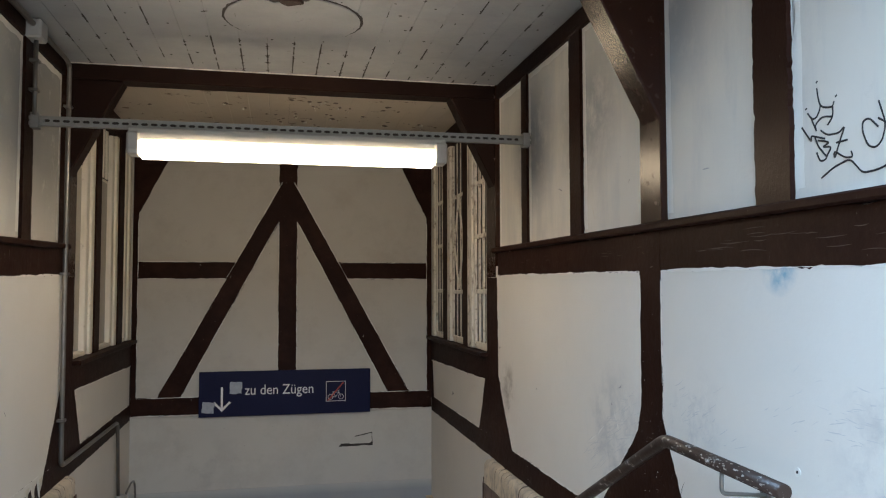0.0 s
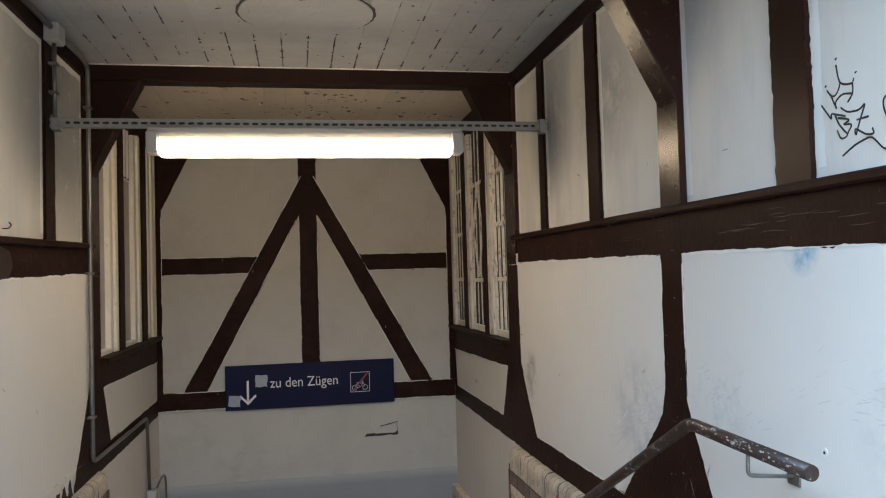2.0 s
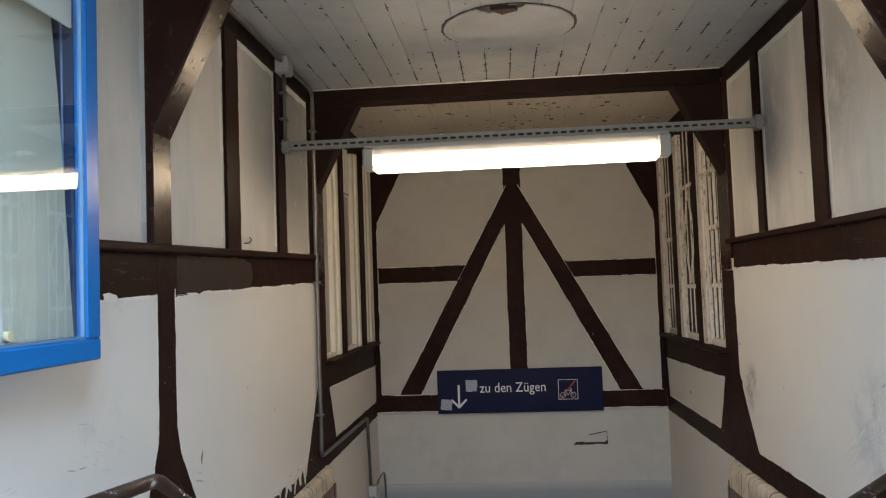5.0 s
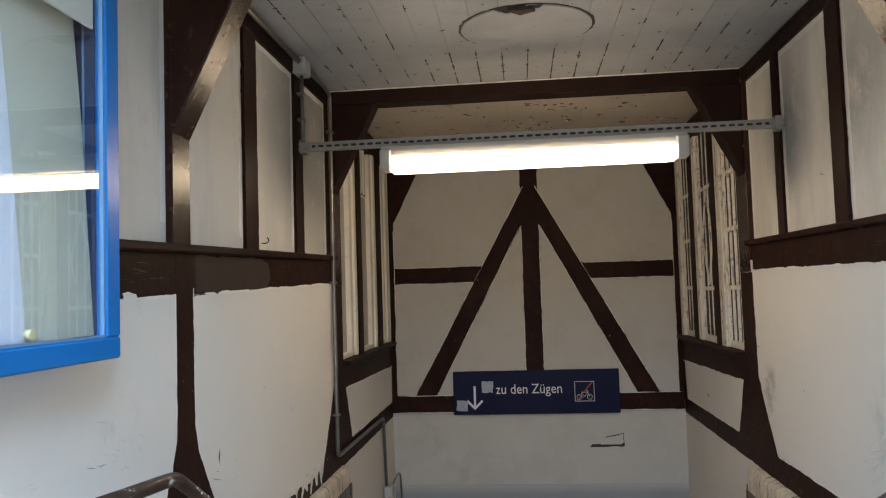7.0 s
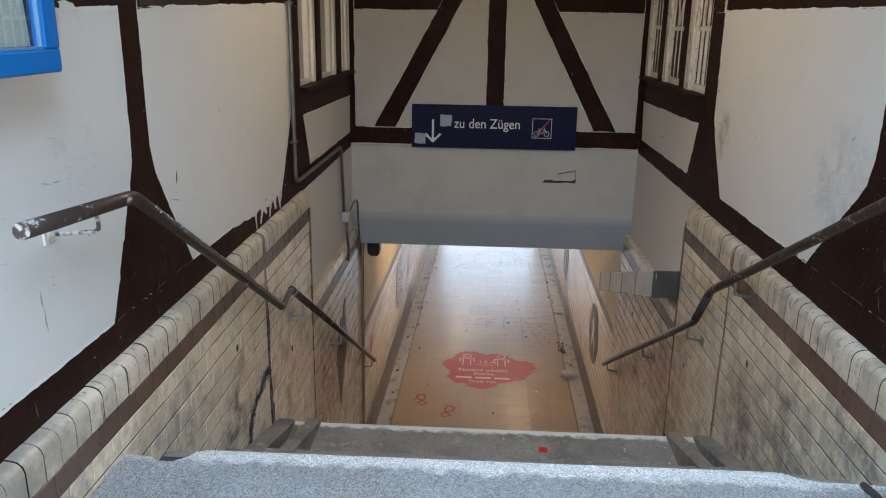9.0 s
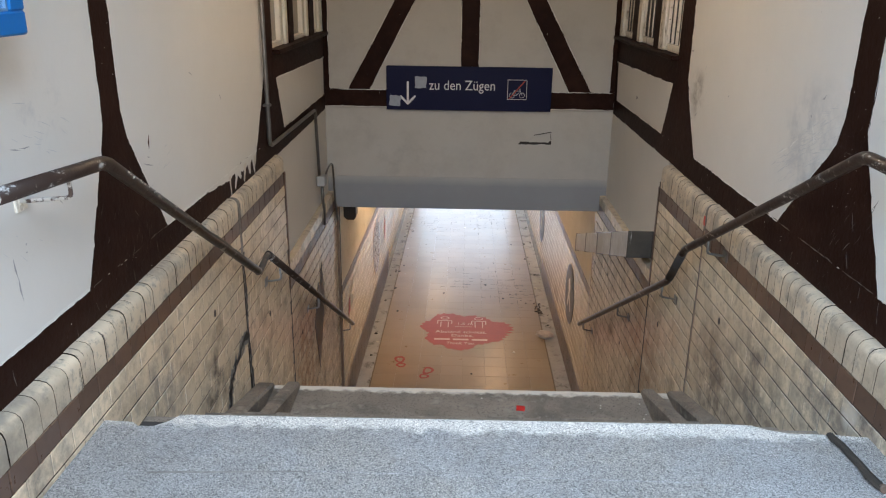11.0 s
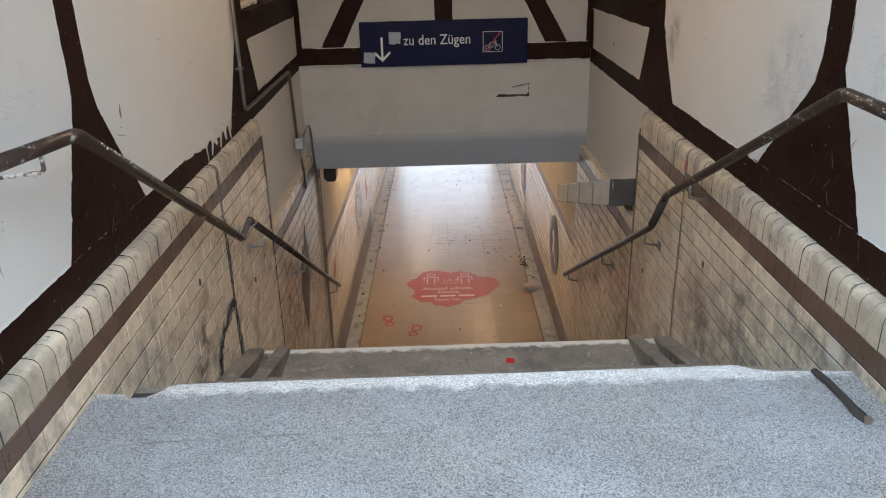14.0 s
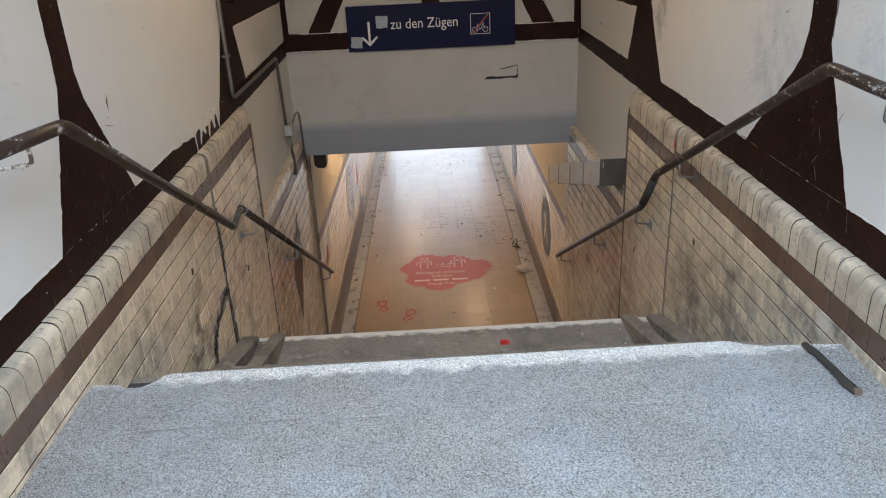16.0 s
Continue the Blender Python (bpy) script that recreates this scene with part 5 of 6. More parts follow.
part("hollow", ragged([(0.44, -0.022), (0.73, -0.018), (0.732, 0.012), (0.70, 0.012), (0.66, 0.0), (0.52, 0.004), (0.46, 0.004)], "y", BACK - 0.0015, BACK + 0.003, 0.004, 0.03, seed=3), DARK, hole)
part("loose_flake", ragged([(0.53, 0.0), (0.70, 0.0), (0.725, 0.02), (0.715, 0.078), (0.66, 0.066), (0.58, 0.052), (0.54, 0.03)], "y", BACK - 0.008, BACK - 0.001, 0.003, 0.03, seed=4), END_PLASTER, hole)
part("edge_crack", ragged([(0.715, 0.012), (0.73, 0.016), (0.722, 0.088), (0.655, 0.072), (0.575, 0.058), (0.58, 0.066), (0.655, 0.081), (0.728, 0.095)], "y", BACK - 0.0012, BACK + 0.003, 0.001, 0.03, seed=5), DARK, hole)
for s, y, z in ((1, 1.99, 0.85), (-1, 1.881, 0.820)):
    plug = thing("wall_plug", "small grey plastic plug stuck in the plaster", "wall plug", group="wall plugs")
    part("collar", tube([(s * (W - 0.002), y, z), (s * (W + 0.02), y, z)], 0.013, sides=10), FRESH, plug)
    part("bore", tube([(s * (W - 0.003), y, z), (s * (W + 0.01), y, z)], 0.0042, sides=10), DARK, plug)
# dark grey patch of tall pointed outline on the left tiles
patch_grey = material("grey_patch", (0.05, 0.041, 0.035), (0.075, 0.061, 0.05), 9, 0.3, 0.5)
mark = thing("grey_painted_patch", "tall pointed dark grey patch on the tiles", "paint mark")
part("patch", ragged([(5.90, -1.72), (6.22, -1.25), (6.16, -0.88), (6.02, -1.05), (5.96, -0.98), (5.76, -1.28)], "x", -T + 0.0006, -T + 0.004, 0.012, 0.06, seed=9), patch_grey, mark)
for s, y, z, h in ((1, 4.05, 0.165, 0.05),):
    rm = solid("red_mark", ragged([(y - 0.014, z - h / 2), (y + 0.014, z - h / 2), (y + 0.012, z + h / 2), (y - 0.01, z + h / 2)], "x", s * (T - 0.001), s * (T + 0.003), 0.004, 0.015, seed=2), plain("red_spray", (0.62, 0.04, 0.03), 0.4), "small bright red sprayed mark on the tiles", "paint mark", "", "red marks")

# ---- small things on landing and stairs ----
bar = thing("dark_stick", "short dark charred stick lying on the granite landing", "stick")
rnd = random.Random(12)
bm = bmesh.new()
rings = []
for k in range(12):
    t = k / 11
    c = Vector((1.075 + 0.028 * t + 0.004 * math.sin(5 * t), 2.272 - 0.272 * t, 0.010))
    w = (0.013 if t < 0.78 else 0.017) * (0.7 if k in (0, 11) else 1)
    rings.append([bm.verts.new(c + Vector((w * math.cos(a) + rnd.uniform(-0.0015, 0.0015), 0, 0.009 * math.sin(a)))) for a in [6.2832 * i / 8 for i in range(8)]])
for a, b in zip(rings, rings[1:]):
    for i in range(8):
        bm.faces.new((a[i], a[(i + 1) % 8], b[(i + 1) % 8], b[i]))
bm.faces.new(rings[0][::-1])
bm.faces.new(rings[-1])
part("stick", bm, material("charred_wood", (0.022, 0.018, 0.015), (0.035, 0.028, 0.02), 40, 0.6, 0.85, 120, 0.6), bar)
part("broken_end", tube([(1.1025, 2.006, 0.0115), (1.1035, 1.992, 0.0115)], 0.0125, sides=8), material("broken_wood", (0.16, 0.11, 0.08), (0.10, 0.07, 0.05), 60, 0.8), bar)
tag_red = solid("red_wrapper", ragged([(0.245, 3.815), (0.29, 3.81), (0.295, 3.86), (0.25, 3.865)], "z", -0.849, -0.846, 0.004, 0.02, seed=1), plain("red_plastic", (0.60, 0.03, 0.025), 0.35), "small red plastic wrapper lying on the half landing", "litter", "")

# ---- tunnel: floor print, discs, litter, lamps ----
def in_tunnel(ob):
    ob.matrix_local = TUN
    return ob


decal = thing("floor_sticker", "ragged red distance notice stuck on the tunnel floor", "floor sticker")
decal.matrix_world = TUN
rnd = random.Random(21)
pts = []
for k in range(90):
    w = 6.2832 * k / 90
    r = 1 + 0.09 * math.sin(3 * w + 1) + 0.06 * math.sin(7 * w) + rnd.uniform(-0.05, 0.05) + (0.10 * (k % 2) if abs(w - 0) < 0.6 or w > 5.7 else 0)
    pts.append((-0.01 + 0.55 * r * math.cos(w), 2.33 + 0.54 * r * math.sin(w)))
part("red_film", prism(pts, "z", 0.0004, 0.0016, 0), RED, decal)
PINK = plain("faded_white_print", (0.74, 0.52, 0.44), 0.5)
for text, x, y, size, width in (("1,5 m", -0.10, 2.505, 0.10, 0.20), ("Abstand schützt.", -0.37, 2.235, 0.115, 0.66), ("Danke.", -0.165, 2.125, 0.105, 0.28), ("Thank You.", -0.22, 1.895, 0.10, 0.36)):
    lettering("lettering", text, size, pose(x, y, 0.0024), PINK, decal, width)
for x in (-0.38, -0.14, 0.10):
    part("unread_line", joined([(x, x + 0.2, 2.015, 2.06, 0.002, 0.003)]), PINK, decal)
part("arrow", joined([(-0.12, 0.10, 2.435, 2.445, 0.002, 0.003)]), PINK, decal)
for x in (-0.258, 0.196):
    bm = ring(x, 0, 0.06, 0.012, 0.002, 0.003, 20)
    for v in bm.verts:
        v.co.y, v.co.z = 2.72 + v.co.z * 0.8, v.co.y
    part("outline_head", bm, PINK, decal)
    part("outline_body", joined([(x - 0.10, x + 0.10, 2.625, 2.64, 0.002, 0.003), (x - 0.10, x - 0.088, 2.53, 2.625, 0.002, 0.003), (x + 0.088, x + 0.10, 2.53, 2.625, 0.002, 0.003),
                                 (x - 0.055, x - 0.043, 2.42, 2.60, 0.002, 0.003), (x + 0.043, x + 0.055, 2.42, 2.60, 0.002, 0.003)]), PINK, decal)
for n, (x, y, turn) in enumerate(((-0.755, 1.37, 10), (-0.43, 1.10, -15))):
    fp = thing("shoe_print_mark", "faded red shoe print sticker on the tunnel floor", "floor sticker", group="red shoe prints")
    fp.matrix_world = TUN @ pose(x, y, 0, 0, 0, turn)
    for name, y0, rx, ry in (("sole", 0.06, 0.062, 0.095), ("heel", -0.09, 0.058, 0.055)):
        bm = ring(0, 0, 1.0, 0.42, 0.0004, 0.0016, 22)
        for v in bm.verts:
            wob = 1 + 0.10 * math.sin(3 * math.atan2(v.co.z, v.co.x) + n)
            v.co = Vector((v.co.x * rx * wob, y0 + v.co.z * ry * wob, v.co.y))
        part(name, bm, RED, fp)
FADED = material("faded_disc", (0.40, 0.36, 0.34), (0.34, 0.31, 0.30), 6, 0.2, 0.35)
SLATE = material("slate_disc", (0.075, 0.09, 0.115), (0.095, 0.11, 0.13), 6, 0.3, 0.45)
for s, y, z, r, pic in ((1, 1.36, 0.92, 0.345, True), (1, 4.78, 0.83, 0.345, True), (-1, 2.9, 0.95, 0.36, False)):
    d = thing("round_wall_sign", "round slate blue sign stuck on the tunnel tiles", "sign", group="round tunnel signs")
    d.matrix_world = TUN
    part("disc", prism([(y + r * math.cos(6.2832 * k / 40), z + r * math.sin(6.2832 * k / 40)) for k in range(40)], "x", s * 1.1985, s * 1.1945, 0), SLATE if pic else FADED, d)
    if pic:
        part("pale_shape", prism([(y - 0.12, z - 0.18), (y + 0.02, z - 0.05), (y + 0.10, z - 0.2), (y + 0.14, z - 0.16), (y + 0.06, z + 0.02), (y + 0.12, z + 0.12), (y + 0.02, z + 0.19), (y - 0.06, z + 0.08), (y - 0.02, z + 0.0), (y - 0.15, z - 0.15)], "x", s * 1.1942, s * 1.1935, 0), WHITE, d)
sp = in_tunnel(solid("red_mark", ragged([(3.9, 0.72), (4.02, 0.72), (4.04, 0.9), (3.98, 1.05), (3.92, 1.0)], "x", -1.1985, -1.1965, 0.02, 0.05, seed=3), RED, "small bright red sprayed mark on the tiles", "paint mark", "", "red marks"))
in_tunnel(solid("red_mark", ragged([(0.36, 1.00), (0.48, 1.02), (0.49, 1.12), (0.47, 1.20), (0.38, 1.14)], "x", -1.1985, -1.1965, 0.012, 0.04, seed=4), RED, "small bright red sprayed mark on the tiles", "paint mark", "", "red marks"))
rag = thing("paper_bag", "crumpled pale paper bag in the tunnel gutter", "litter")
rag.matrix_world = TUN
bm = bmesh.new()
bmesh.ops.create_icosphere(bm, subdivisions=3, radius=1.0)
for v in bm.verts:
    f = 1 + 0.28 * noise.noise(v.co * 2.3) + 0.1 * noise.noise(v.co * 6)
    v.co = Vector((1.035 + 0.105 * v.co.x * f, 2.16 + 0.065 * v.co.y * f - 0.2 * 0.105 * v.co.x, max(0.045 + 0.05 * v.co.z * f, 0.0)))
part("paper", bm, material("crumpled_paper", (0.62, 0.52, 0.44), (0.5, 0.41, 0.34), 12, 0.7, 0.9, 50, 0.4), rag)
rnd = random.Random(33)
for k in range(60):
    x, y = rnd.choice(((rnd.uniform(0.98, 1.18), rnd.uniform(1.9, 7.5)), (rnd.uniform(-1.18, -0.9), rnd.uniform(1.0, 8.0)), (rnd.uniform(-1.16, -0.95), rnd.uniform(4.0, 8.0)), (rnd.uniform(-0.9, 0.9), rnd.uniform(1.0, 8.8))))
    r = rnd.uniform(0.005, 0.022)
    bm = prism([(x + r * rnd.uniform(0.5, 1.2) * math.cos(w), y + 1.4 * r * rnd.uniform(0.5, 1.2) * math.sin(w)) for w in [6.2832 * i / 7 for i in range(7)]], "z", 0.0005, r * 0.35, 0)
    in_tunnel(solid("litter_crumb", bm, DARK if k % 4 else CREAM, "small dark leaf or crumb of litter on the floor", "litter", "", "crumbs on the tunnel floor"))
bm = bmesh.new()
for k in range(16):
    x, y, r, a = rnd.gauss(1.03, 0.025), rnd.gauss(3.05, 0.11), rnd.uniform(0.008, 0.03), rnd.uniform(0, 3.14)
    ring_of = [(x + r * (math.cos(a) * math.cos(w) - 0.45 * math.sin(a) * math.sin(w)), y + r * (math.sin(a) * math.cos(w) + 0.45 * math.cos(a) * math.sin(w))) for w in [6.2832 * i / 8 for i in range(8)]]
    low, high = [bm.verts.new((u, v, 0.0)) for u, v in ring_of], [bm.verts.new((u, v, rnd.uniform(0.006, 0.018))) for u, v in ring_of]
    bm.faces.new(high)
    for i in range(8):
        bm.faces.new((low[i], low[(i + 1) % 8], high[(i + 1) % 8], high[i]))
in_tunnel(solid("dry_leaves", bm, FLOOR_DIRT, "small heap of dry dark leaves in the gutter", "leaves", "stuff"))
for x, y0 in ((-0.55, 1.3), (0.55, 4.6), (-0.55, 8.0)):
    tl = thing("tunnel_lamp", "warm fluorescent strip lamp under the tunnel ceiling", "ceiling lamp", group="tunnel lamps")
    tl.matrix_world = TUN
    part("housing", box(x - 0.07, x + 0.07, y0, y0 + 1.4, 2.30, 2.36, 0.006), HOUSING, tl)
    part("diffuser", box(x - 0.055, x + 0.055, y0 + 0.03, y0 + 1.37, 2.235, 2.298, 0.01), WARM, tl)

# dirt packed into the floor joints of the tunnel
bm = bmesh.new()
rnd = random.Random(44)
for x0, x1, y0, y1, share in ((-0.15, 0.22, 3.9, 4.7, 0.3), (0.25, 0.95, 3.5, 4.8, 0.32), (-0.85, -0.2, 6.8, 8.0, 0.18), (0.1, 0.9, 7.0, 8.6, 0.22)):
    x = x0
    while x < x1:
        y = y0
        while y < y1:
            if rnd.random() < share:
                box_into(bm, x, x + rnd.uniform(0.05, 0.125), y, y + 0.012, 0.0003, 0.001)
            if rnd.random() < share * 0.7:
                box_into(bm, x, x + 0.008, y, y + rnd.uniform(0.06, 0.125), 0.0003, 0.0012)
            y += 0.125
        x += 0.125
tagged(tunnel_part("joint_dirt", bm, plain("joint_grime", (0.19, 0.15, 0.11), 0.5), tfloor, "dark dirt in the floor joints"), kind="stuff")

# ---- scratches and chips in the plaster ----
def scratches(wall, x, lines, mat, seed):
    rnd = random.Random(seed)
    for a, b, w in lines:
        a, b = Vector(a), Vector(b)
        d = b - a
        n = Vector((-d.y, d.x)).normalized() * w
        m = a + d * 0.5 + n * rnd.uniform(-1.5, 1.5)
        part("scratch", ragged([tuple(a), tuple(m - n), tuple(b), tuple(m + n)], "x", x, x + (0.0006 if x < 0 else -0.0006), w * 0.4, 0.012, seed=rnd.randrange(99)), mat, bpy.data.objects[wall])


SCUFF = material("scuff", (0.30, 0.29, 0.28), (0.42, 0.41, 0.40), 40, 0.8)
scratches("wall_left", -W, [((2.030, 0.635), (2.040, 0.565), 0.0035), ((2.040, 0.575), (2.046, 0.505), 0.0035), ((2.094, 0.907), (2.15, 0.893), 0.002), ((2.14, 0.90), (2.195, 0.895), 0.002),
                            ((2.097, 0.651), (2.099, 0.645), 0.003), ((2.098, 0.630), (2.099, 0.624), 0.003), ((2.907, 0.687), (3.015, 0.655), 0.0025), ((2.96, 0.70), (2.99, 0.69), 0.002),
                            ((3.5, 0.95), (3.54, 0.93), 0.002), ((3.9, 0.80), (3.93, 0.77), 0.002), ((1.7, 0.62), (1.73, 0.57), 0.002), ((2.3, 0.72), (2.32, 0.70), 0.0015)], SCUFF, 3)
scratches("wall_left", -W, [((3.0, 0.775), (2.992, 0.72), 0.006)], RUST, 4)
scratches("wall_right", W, [((4.798, 0.965), (4.737, 0.976), 0.005), ((4.09, 0.806), (4.08, 0.80), 0.005), ((3.08, 0.933), (3.05, 0.952), 0.004), ((3.15, 0.865), (3.14, 0.855), 0.004),
                            ((6.10, 0.50), (6.02, 0.515), 0.012), ((4.6, 0.62), (4.56, 0.65), 0.004)], SCUFF, 5)
scratches("wall_right", W, [((3.123, 0.833), (3.10, 0.80), 0.004), ((3.10, 0.80), (3.084, 0.765), 0.004), ((3.3, 0.70), (3.22, 0.76), 0.003), ((3.4, 0.66), (3.3, 0.71), 0.003)], FRESH, 6)
scratches("wall_right", W + 0.028, [((2.476, 1.723), (2.426, 1.722), 0.0025), ((3.809, 1.828), (3.748, 1.808), 0.004), ((2.017, 1.976), (2.023, 1.959), 0.004), ((2.025, 1.803), (2.027, 1.795), 0.004)], SCUFF, 7)
scratches("wall_right", W + 0.028, [((3.389, 1.693), (3.363, 1.64), 0.005)], CREAM, 8)

# hairline scrub marks on the plaster, and splashes of white paint on the timber
SMEAR = material("scrub_mark", (0.50, 0.495, 0.485), (0.58, 0.57, 0.56), 40, 0.8)
FAINT = material("faint_scratch", (0.085, 0.062, 0.05), (0.05, 0.034, 0.027), 30, 0.7)
rnd = random.Random(52)


def hairlines(name, wall, x, zones, mat, label):
    bm = bmesh.new()
    out = 0.0005 if x < 0 else -0.0005
    for y0, y1, z0, z1, slope, count, longest, *tight in zones:
        for _ in range(count):
            t = rnd.random()
            a = Vector((y0 + (y1 - y0) * t, z0 + (z1 - z0) * t)) + Vector((rnd.gauss(0, 0.05), rnd.gauss(0, tight[0] if tight else 0.035)))
            d = Vector((-1, slope + rnd.uniform(-0.3, 0.3) * (0.1 if tight else 1))).normalized() * rnd.uniform(0.25, 1) * longest
            side = Vector((-d.y, d.x)).normalized() * rnd.uniform(0.0004, 0.0012)
            bow = side * rnd.uniform(-4, 4)
            row = []
            for k in range(6):
                c = a + d * (k / 5) + bow * math.sin(math.pi * k / 5)
                w = side * (0.15 + math.sin(math.pi * k / 5))
                row.append((bm.verts.new((x + out, c.x + w.x, c.y + w.y)), bm.verts.new((x + out, c.x - w.x, c.y - w.y))))
            for p, q in zip(row, row[1:]):
                bm.faces.new((p[0], p[1], q[1], q[0]))
    tagged(part(name, bm, mat, bpy.data.objects[wall], label), kind="stuff")


hairlines("scrub_marks", "wall_right", W, [(3.42, 2.98, 0.58, 0.82, 0.5, 90, 0.11), (3.30, 3.02, 0.68, 0.86, 0.4, 40, 0.14), (2.62, 2.35, 0.93, 0.86, 0.5, 34, 0.07), (1.86, 1.70, 0.97, 1.05, 0.1, 30, 0.05), (2.10, 1.90, 0.95, 1.12, 0.5, 12, 0.05),
                                           (4.62, 4.50, 0.70, 0.82, 1.2, 14, 0.06)], SMEAR, "grey scrub marks on the plaster")
hairlines("scrub_marks", "wall_left", -W, [(2.45, 2.15, 0.86, 0.95, 0.4, 12, 0.07), (2.95, 3.25, 0.62, 0.72, -0.3, 10, 0.07), (2.2, 1.8, 0.62, 0.75, 0.8, 7, 0.05), (2.0, 1.7, 0.80, 0.9, 0.2, 7, 0.05)], SMEAR, "grey scrub marks on the plaster")
hairlines("fine_scratches", "wall_right", W - 0.0009, [(2.95, 2.60, 0.42, 0.62, 1.5, 16, 0.06), (2.86, 2.74, 0.70, 0.86, 1.2, 12, 0.04), (3.6, 2.6, 0.31, 0.36, 2.0, 14, 0.04)], FAINT, "pale scratches in the brown paint")
hairlines("fine_scratches", "wall_left", -W + 0.0009, [(2.95, 2.55, 0.42, 0.62, -1.5, 14, 0.06), (3.6, 2.4, 0.31, 0.36, 2.0, 14, 0.04)], FAINT, "pale scratches in the brown paint")
hairlines("fine_scratches", "wall_right", W - 0.0018, [(2.6, 1.0, 1.47, 1.46, 0.0, 40, 0.14, 0.016), (4.7, 2.9, 1.48, 1.475, 0.0, 18, 0.10, 0.015)], FAINT, "pale scratches and cracks in the brown paint")
hairlines("fine_scratches", "wall_left", -W + 0.0018, [(2.6, 2.15, 1.415, 1.405, 0.0, 20, 0.08, 0.015), (4.6, 3.7, 1.48, 1.46, 0.0, 14, 0.08, 0.014)], FAINT, "pale scratches and cracks in the brown paint")
for name, x, y0, y1, drops in (("wall_right", W - 0.0011, 2.73, 2.87, 20), ("wall_left", -W + 0.0011, 2.65, 2.77, 5)):
    bm = bmesh.new()
    for _ in range(drops):
        y, z, r = rnd.uniform(y0, y1), rnd.uniform(0.55, 1.25), rnd.uniform(0.0004, 0.0014)
        box_into(bm, x - 0.0004, x + 0.0004, y - r, y + r, z - r * rnd.uniform(0.6, 2), z + r)
    for k in range(16):
        y, z, r = rnd.uniform(1.6, 4.6), rnd.uniform(0.27, 0.39), rnd.uniform(0.0004, 0.0010)
        box_into(bm, x - 0.0004, x + 0.0004, y - r, y + r, z - r * rnd.uniform(0.6, 3), z + r)
    tagged(part("paint_specks", bm, FRESH, bpy.data.objects[name], "white paint splashes on the brown timber"), kind="stuff")
# plugged and open holes in the tiles
for s, y, z in ((-1, 3.41, -0.131), (-1, 4.397, -0.568), (-1, 5.292, -1.112), (1, 3.65, -0.226), (1, 5.659, -1.325), (1, 4.683, -0.718), (1, 6.30, -0.996)):
    pit = solid("tile_hole", tube([(s * (T - 0.0022), y, z), (s * (T + 0.002), y, z)], 0.0125, sides=9), DARK, "dark drilled hole in the cream wall tiles", "hole", "", "holes in the tiles")
    for v in pit.data.vertices:
        v.co.z = z + (v.co.z - z) * 1.5

# smoothed repair and loose flakes on the left middle rail
rail_under = lambda y: 1.412 - 0.117 * (4.8 - y) / 4.3
left_wall = bpy.data.objects["wall_left"]
part("repair_patch", ragged([(2.80, rail_under(2.8) + 0.004), (3.58, rail_under(3.58) + 0.004), (3.63, rail_under(3.6) + 0.05), (3.60, rail_under(3.6) + 0.115), (3.50, rail_under(3.5) + 0.135), (2.80, rail_under(2.8) + 0.14)],
                            "x", -W + 0.0007, -W + 0.0014, 0.004, 0.05, seed=8), REPAIR, left_wall, "smooth grey-brown repaired patch")
for k, (y, dz, a, b) in enumerate(((2.33, 0.008, 0.06, 0.014), (2.45, 0.0, 0.05, 0.007), (2.93, -0.002, 0.05, 0.006), (3.15, -0.001, 0.06, 0.006), (3.32, -0.002, 0.04, 0.006))):
    rnd = random.Random(60 + k)
    part("paint_flake", prism([(y + a * math.cos(w) * rnd.uniform(0.5, 1.2), rail_under(y) + dz + b * math.sin(w) * rnd.uniform(0.5, 1.3)) for w in [6.2832 * i / 11 for i in range(11)]], "x", -W + 0.0015, -W + 0.0024, 0), FRESH, left_wall)

# drips, scratches and dusty seams on the bottom beams
rnd = random.Random(90)
for name, x, f0, f1 in (("wall_left", -W + 0.0009, 2.40, 3.09), ("wall_right", W - 0.0009, 2.47, 3.30)):
    drips = []
    for k in range(9):
        y, z = rnd.uniform(1.7, 4.6), rnd.uniform(0.30, 0.385)
        drips.append(((y, z), (y + rnd.uniform(-0.006, 0.006), z - rnd.uniform(0.012, 0.05)), rnd.uniform(0.0010, 0.0022)))
    scratches(name, x, drips, DUSTY_SEAM, 91)
    seam = []
    y = f0 + 0.02
    while y < f1 - 0.03:
        step_y = rnd.uniform(0.03, 0.12)
        if rnd.random() < 0.75:
            seam.append(((y, 0.394 + rnd.uniform(-0.002, 0.002)), (y + step_y, 0.395 + rnd.uniform(-0.002, 0.003)), rnd.uniform(0.0012, 0.003)))
        y += step_y
    for k in range(4):
        y, z = rnd.uniform(f0 + 0.15, f1 - 0.2), rnd.uniform(0.42, 0.72)
        seam.append(((y, z), (y + rnd.uniform(-0.05, 0.05), z - rnd.uniform(0.02, 0.08)), 0.0018))
    scratches(name, x, seam, DUSTY_SEAM, 92)

# crumbs of plaster on the half landing
for k in range(6):
    x, y, r = rnd.uniform(0.70, 0.94) if k < 5 else rnd.uniform(-0.9, 0.5), rnd.uniform(3.75, 4.0), rnd.uniform(0.002, 0.005)
    bm = prism([(x + r * rnd.uniform(0.5, 1.3) * math.cos(w), y + r * rnd.uniform(0.5, 1.3) * math.sin(w)) for w in [6.2832 * i / 6 for i in range(6)]], "z", -0.8498, -0.8498 + r * 0.6, 0)
    solid("plaster_crumb", bm, CREAM, "small pale crumb of plaster on the half landing", "litter", "", "crumbs on the half landing")

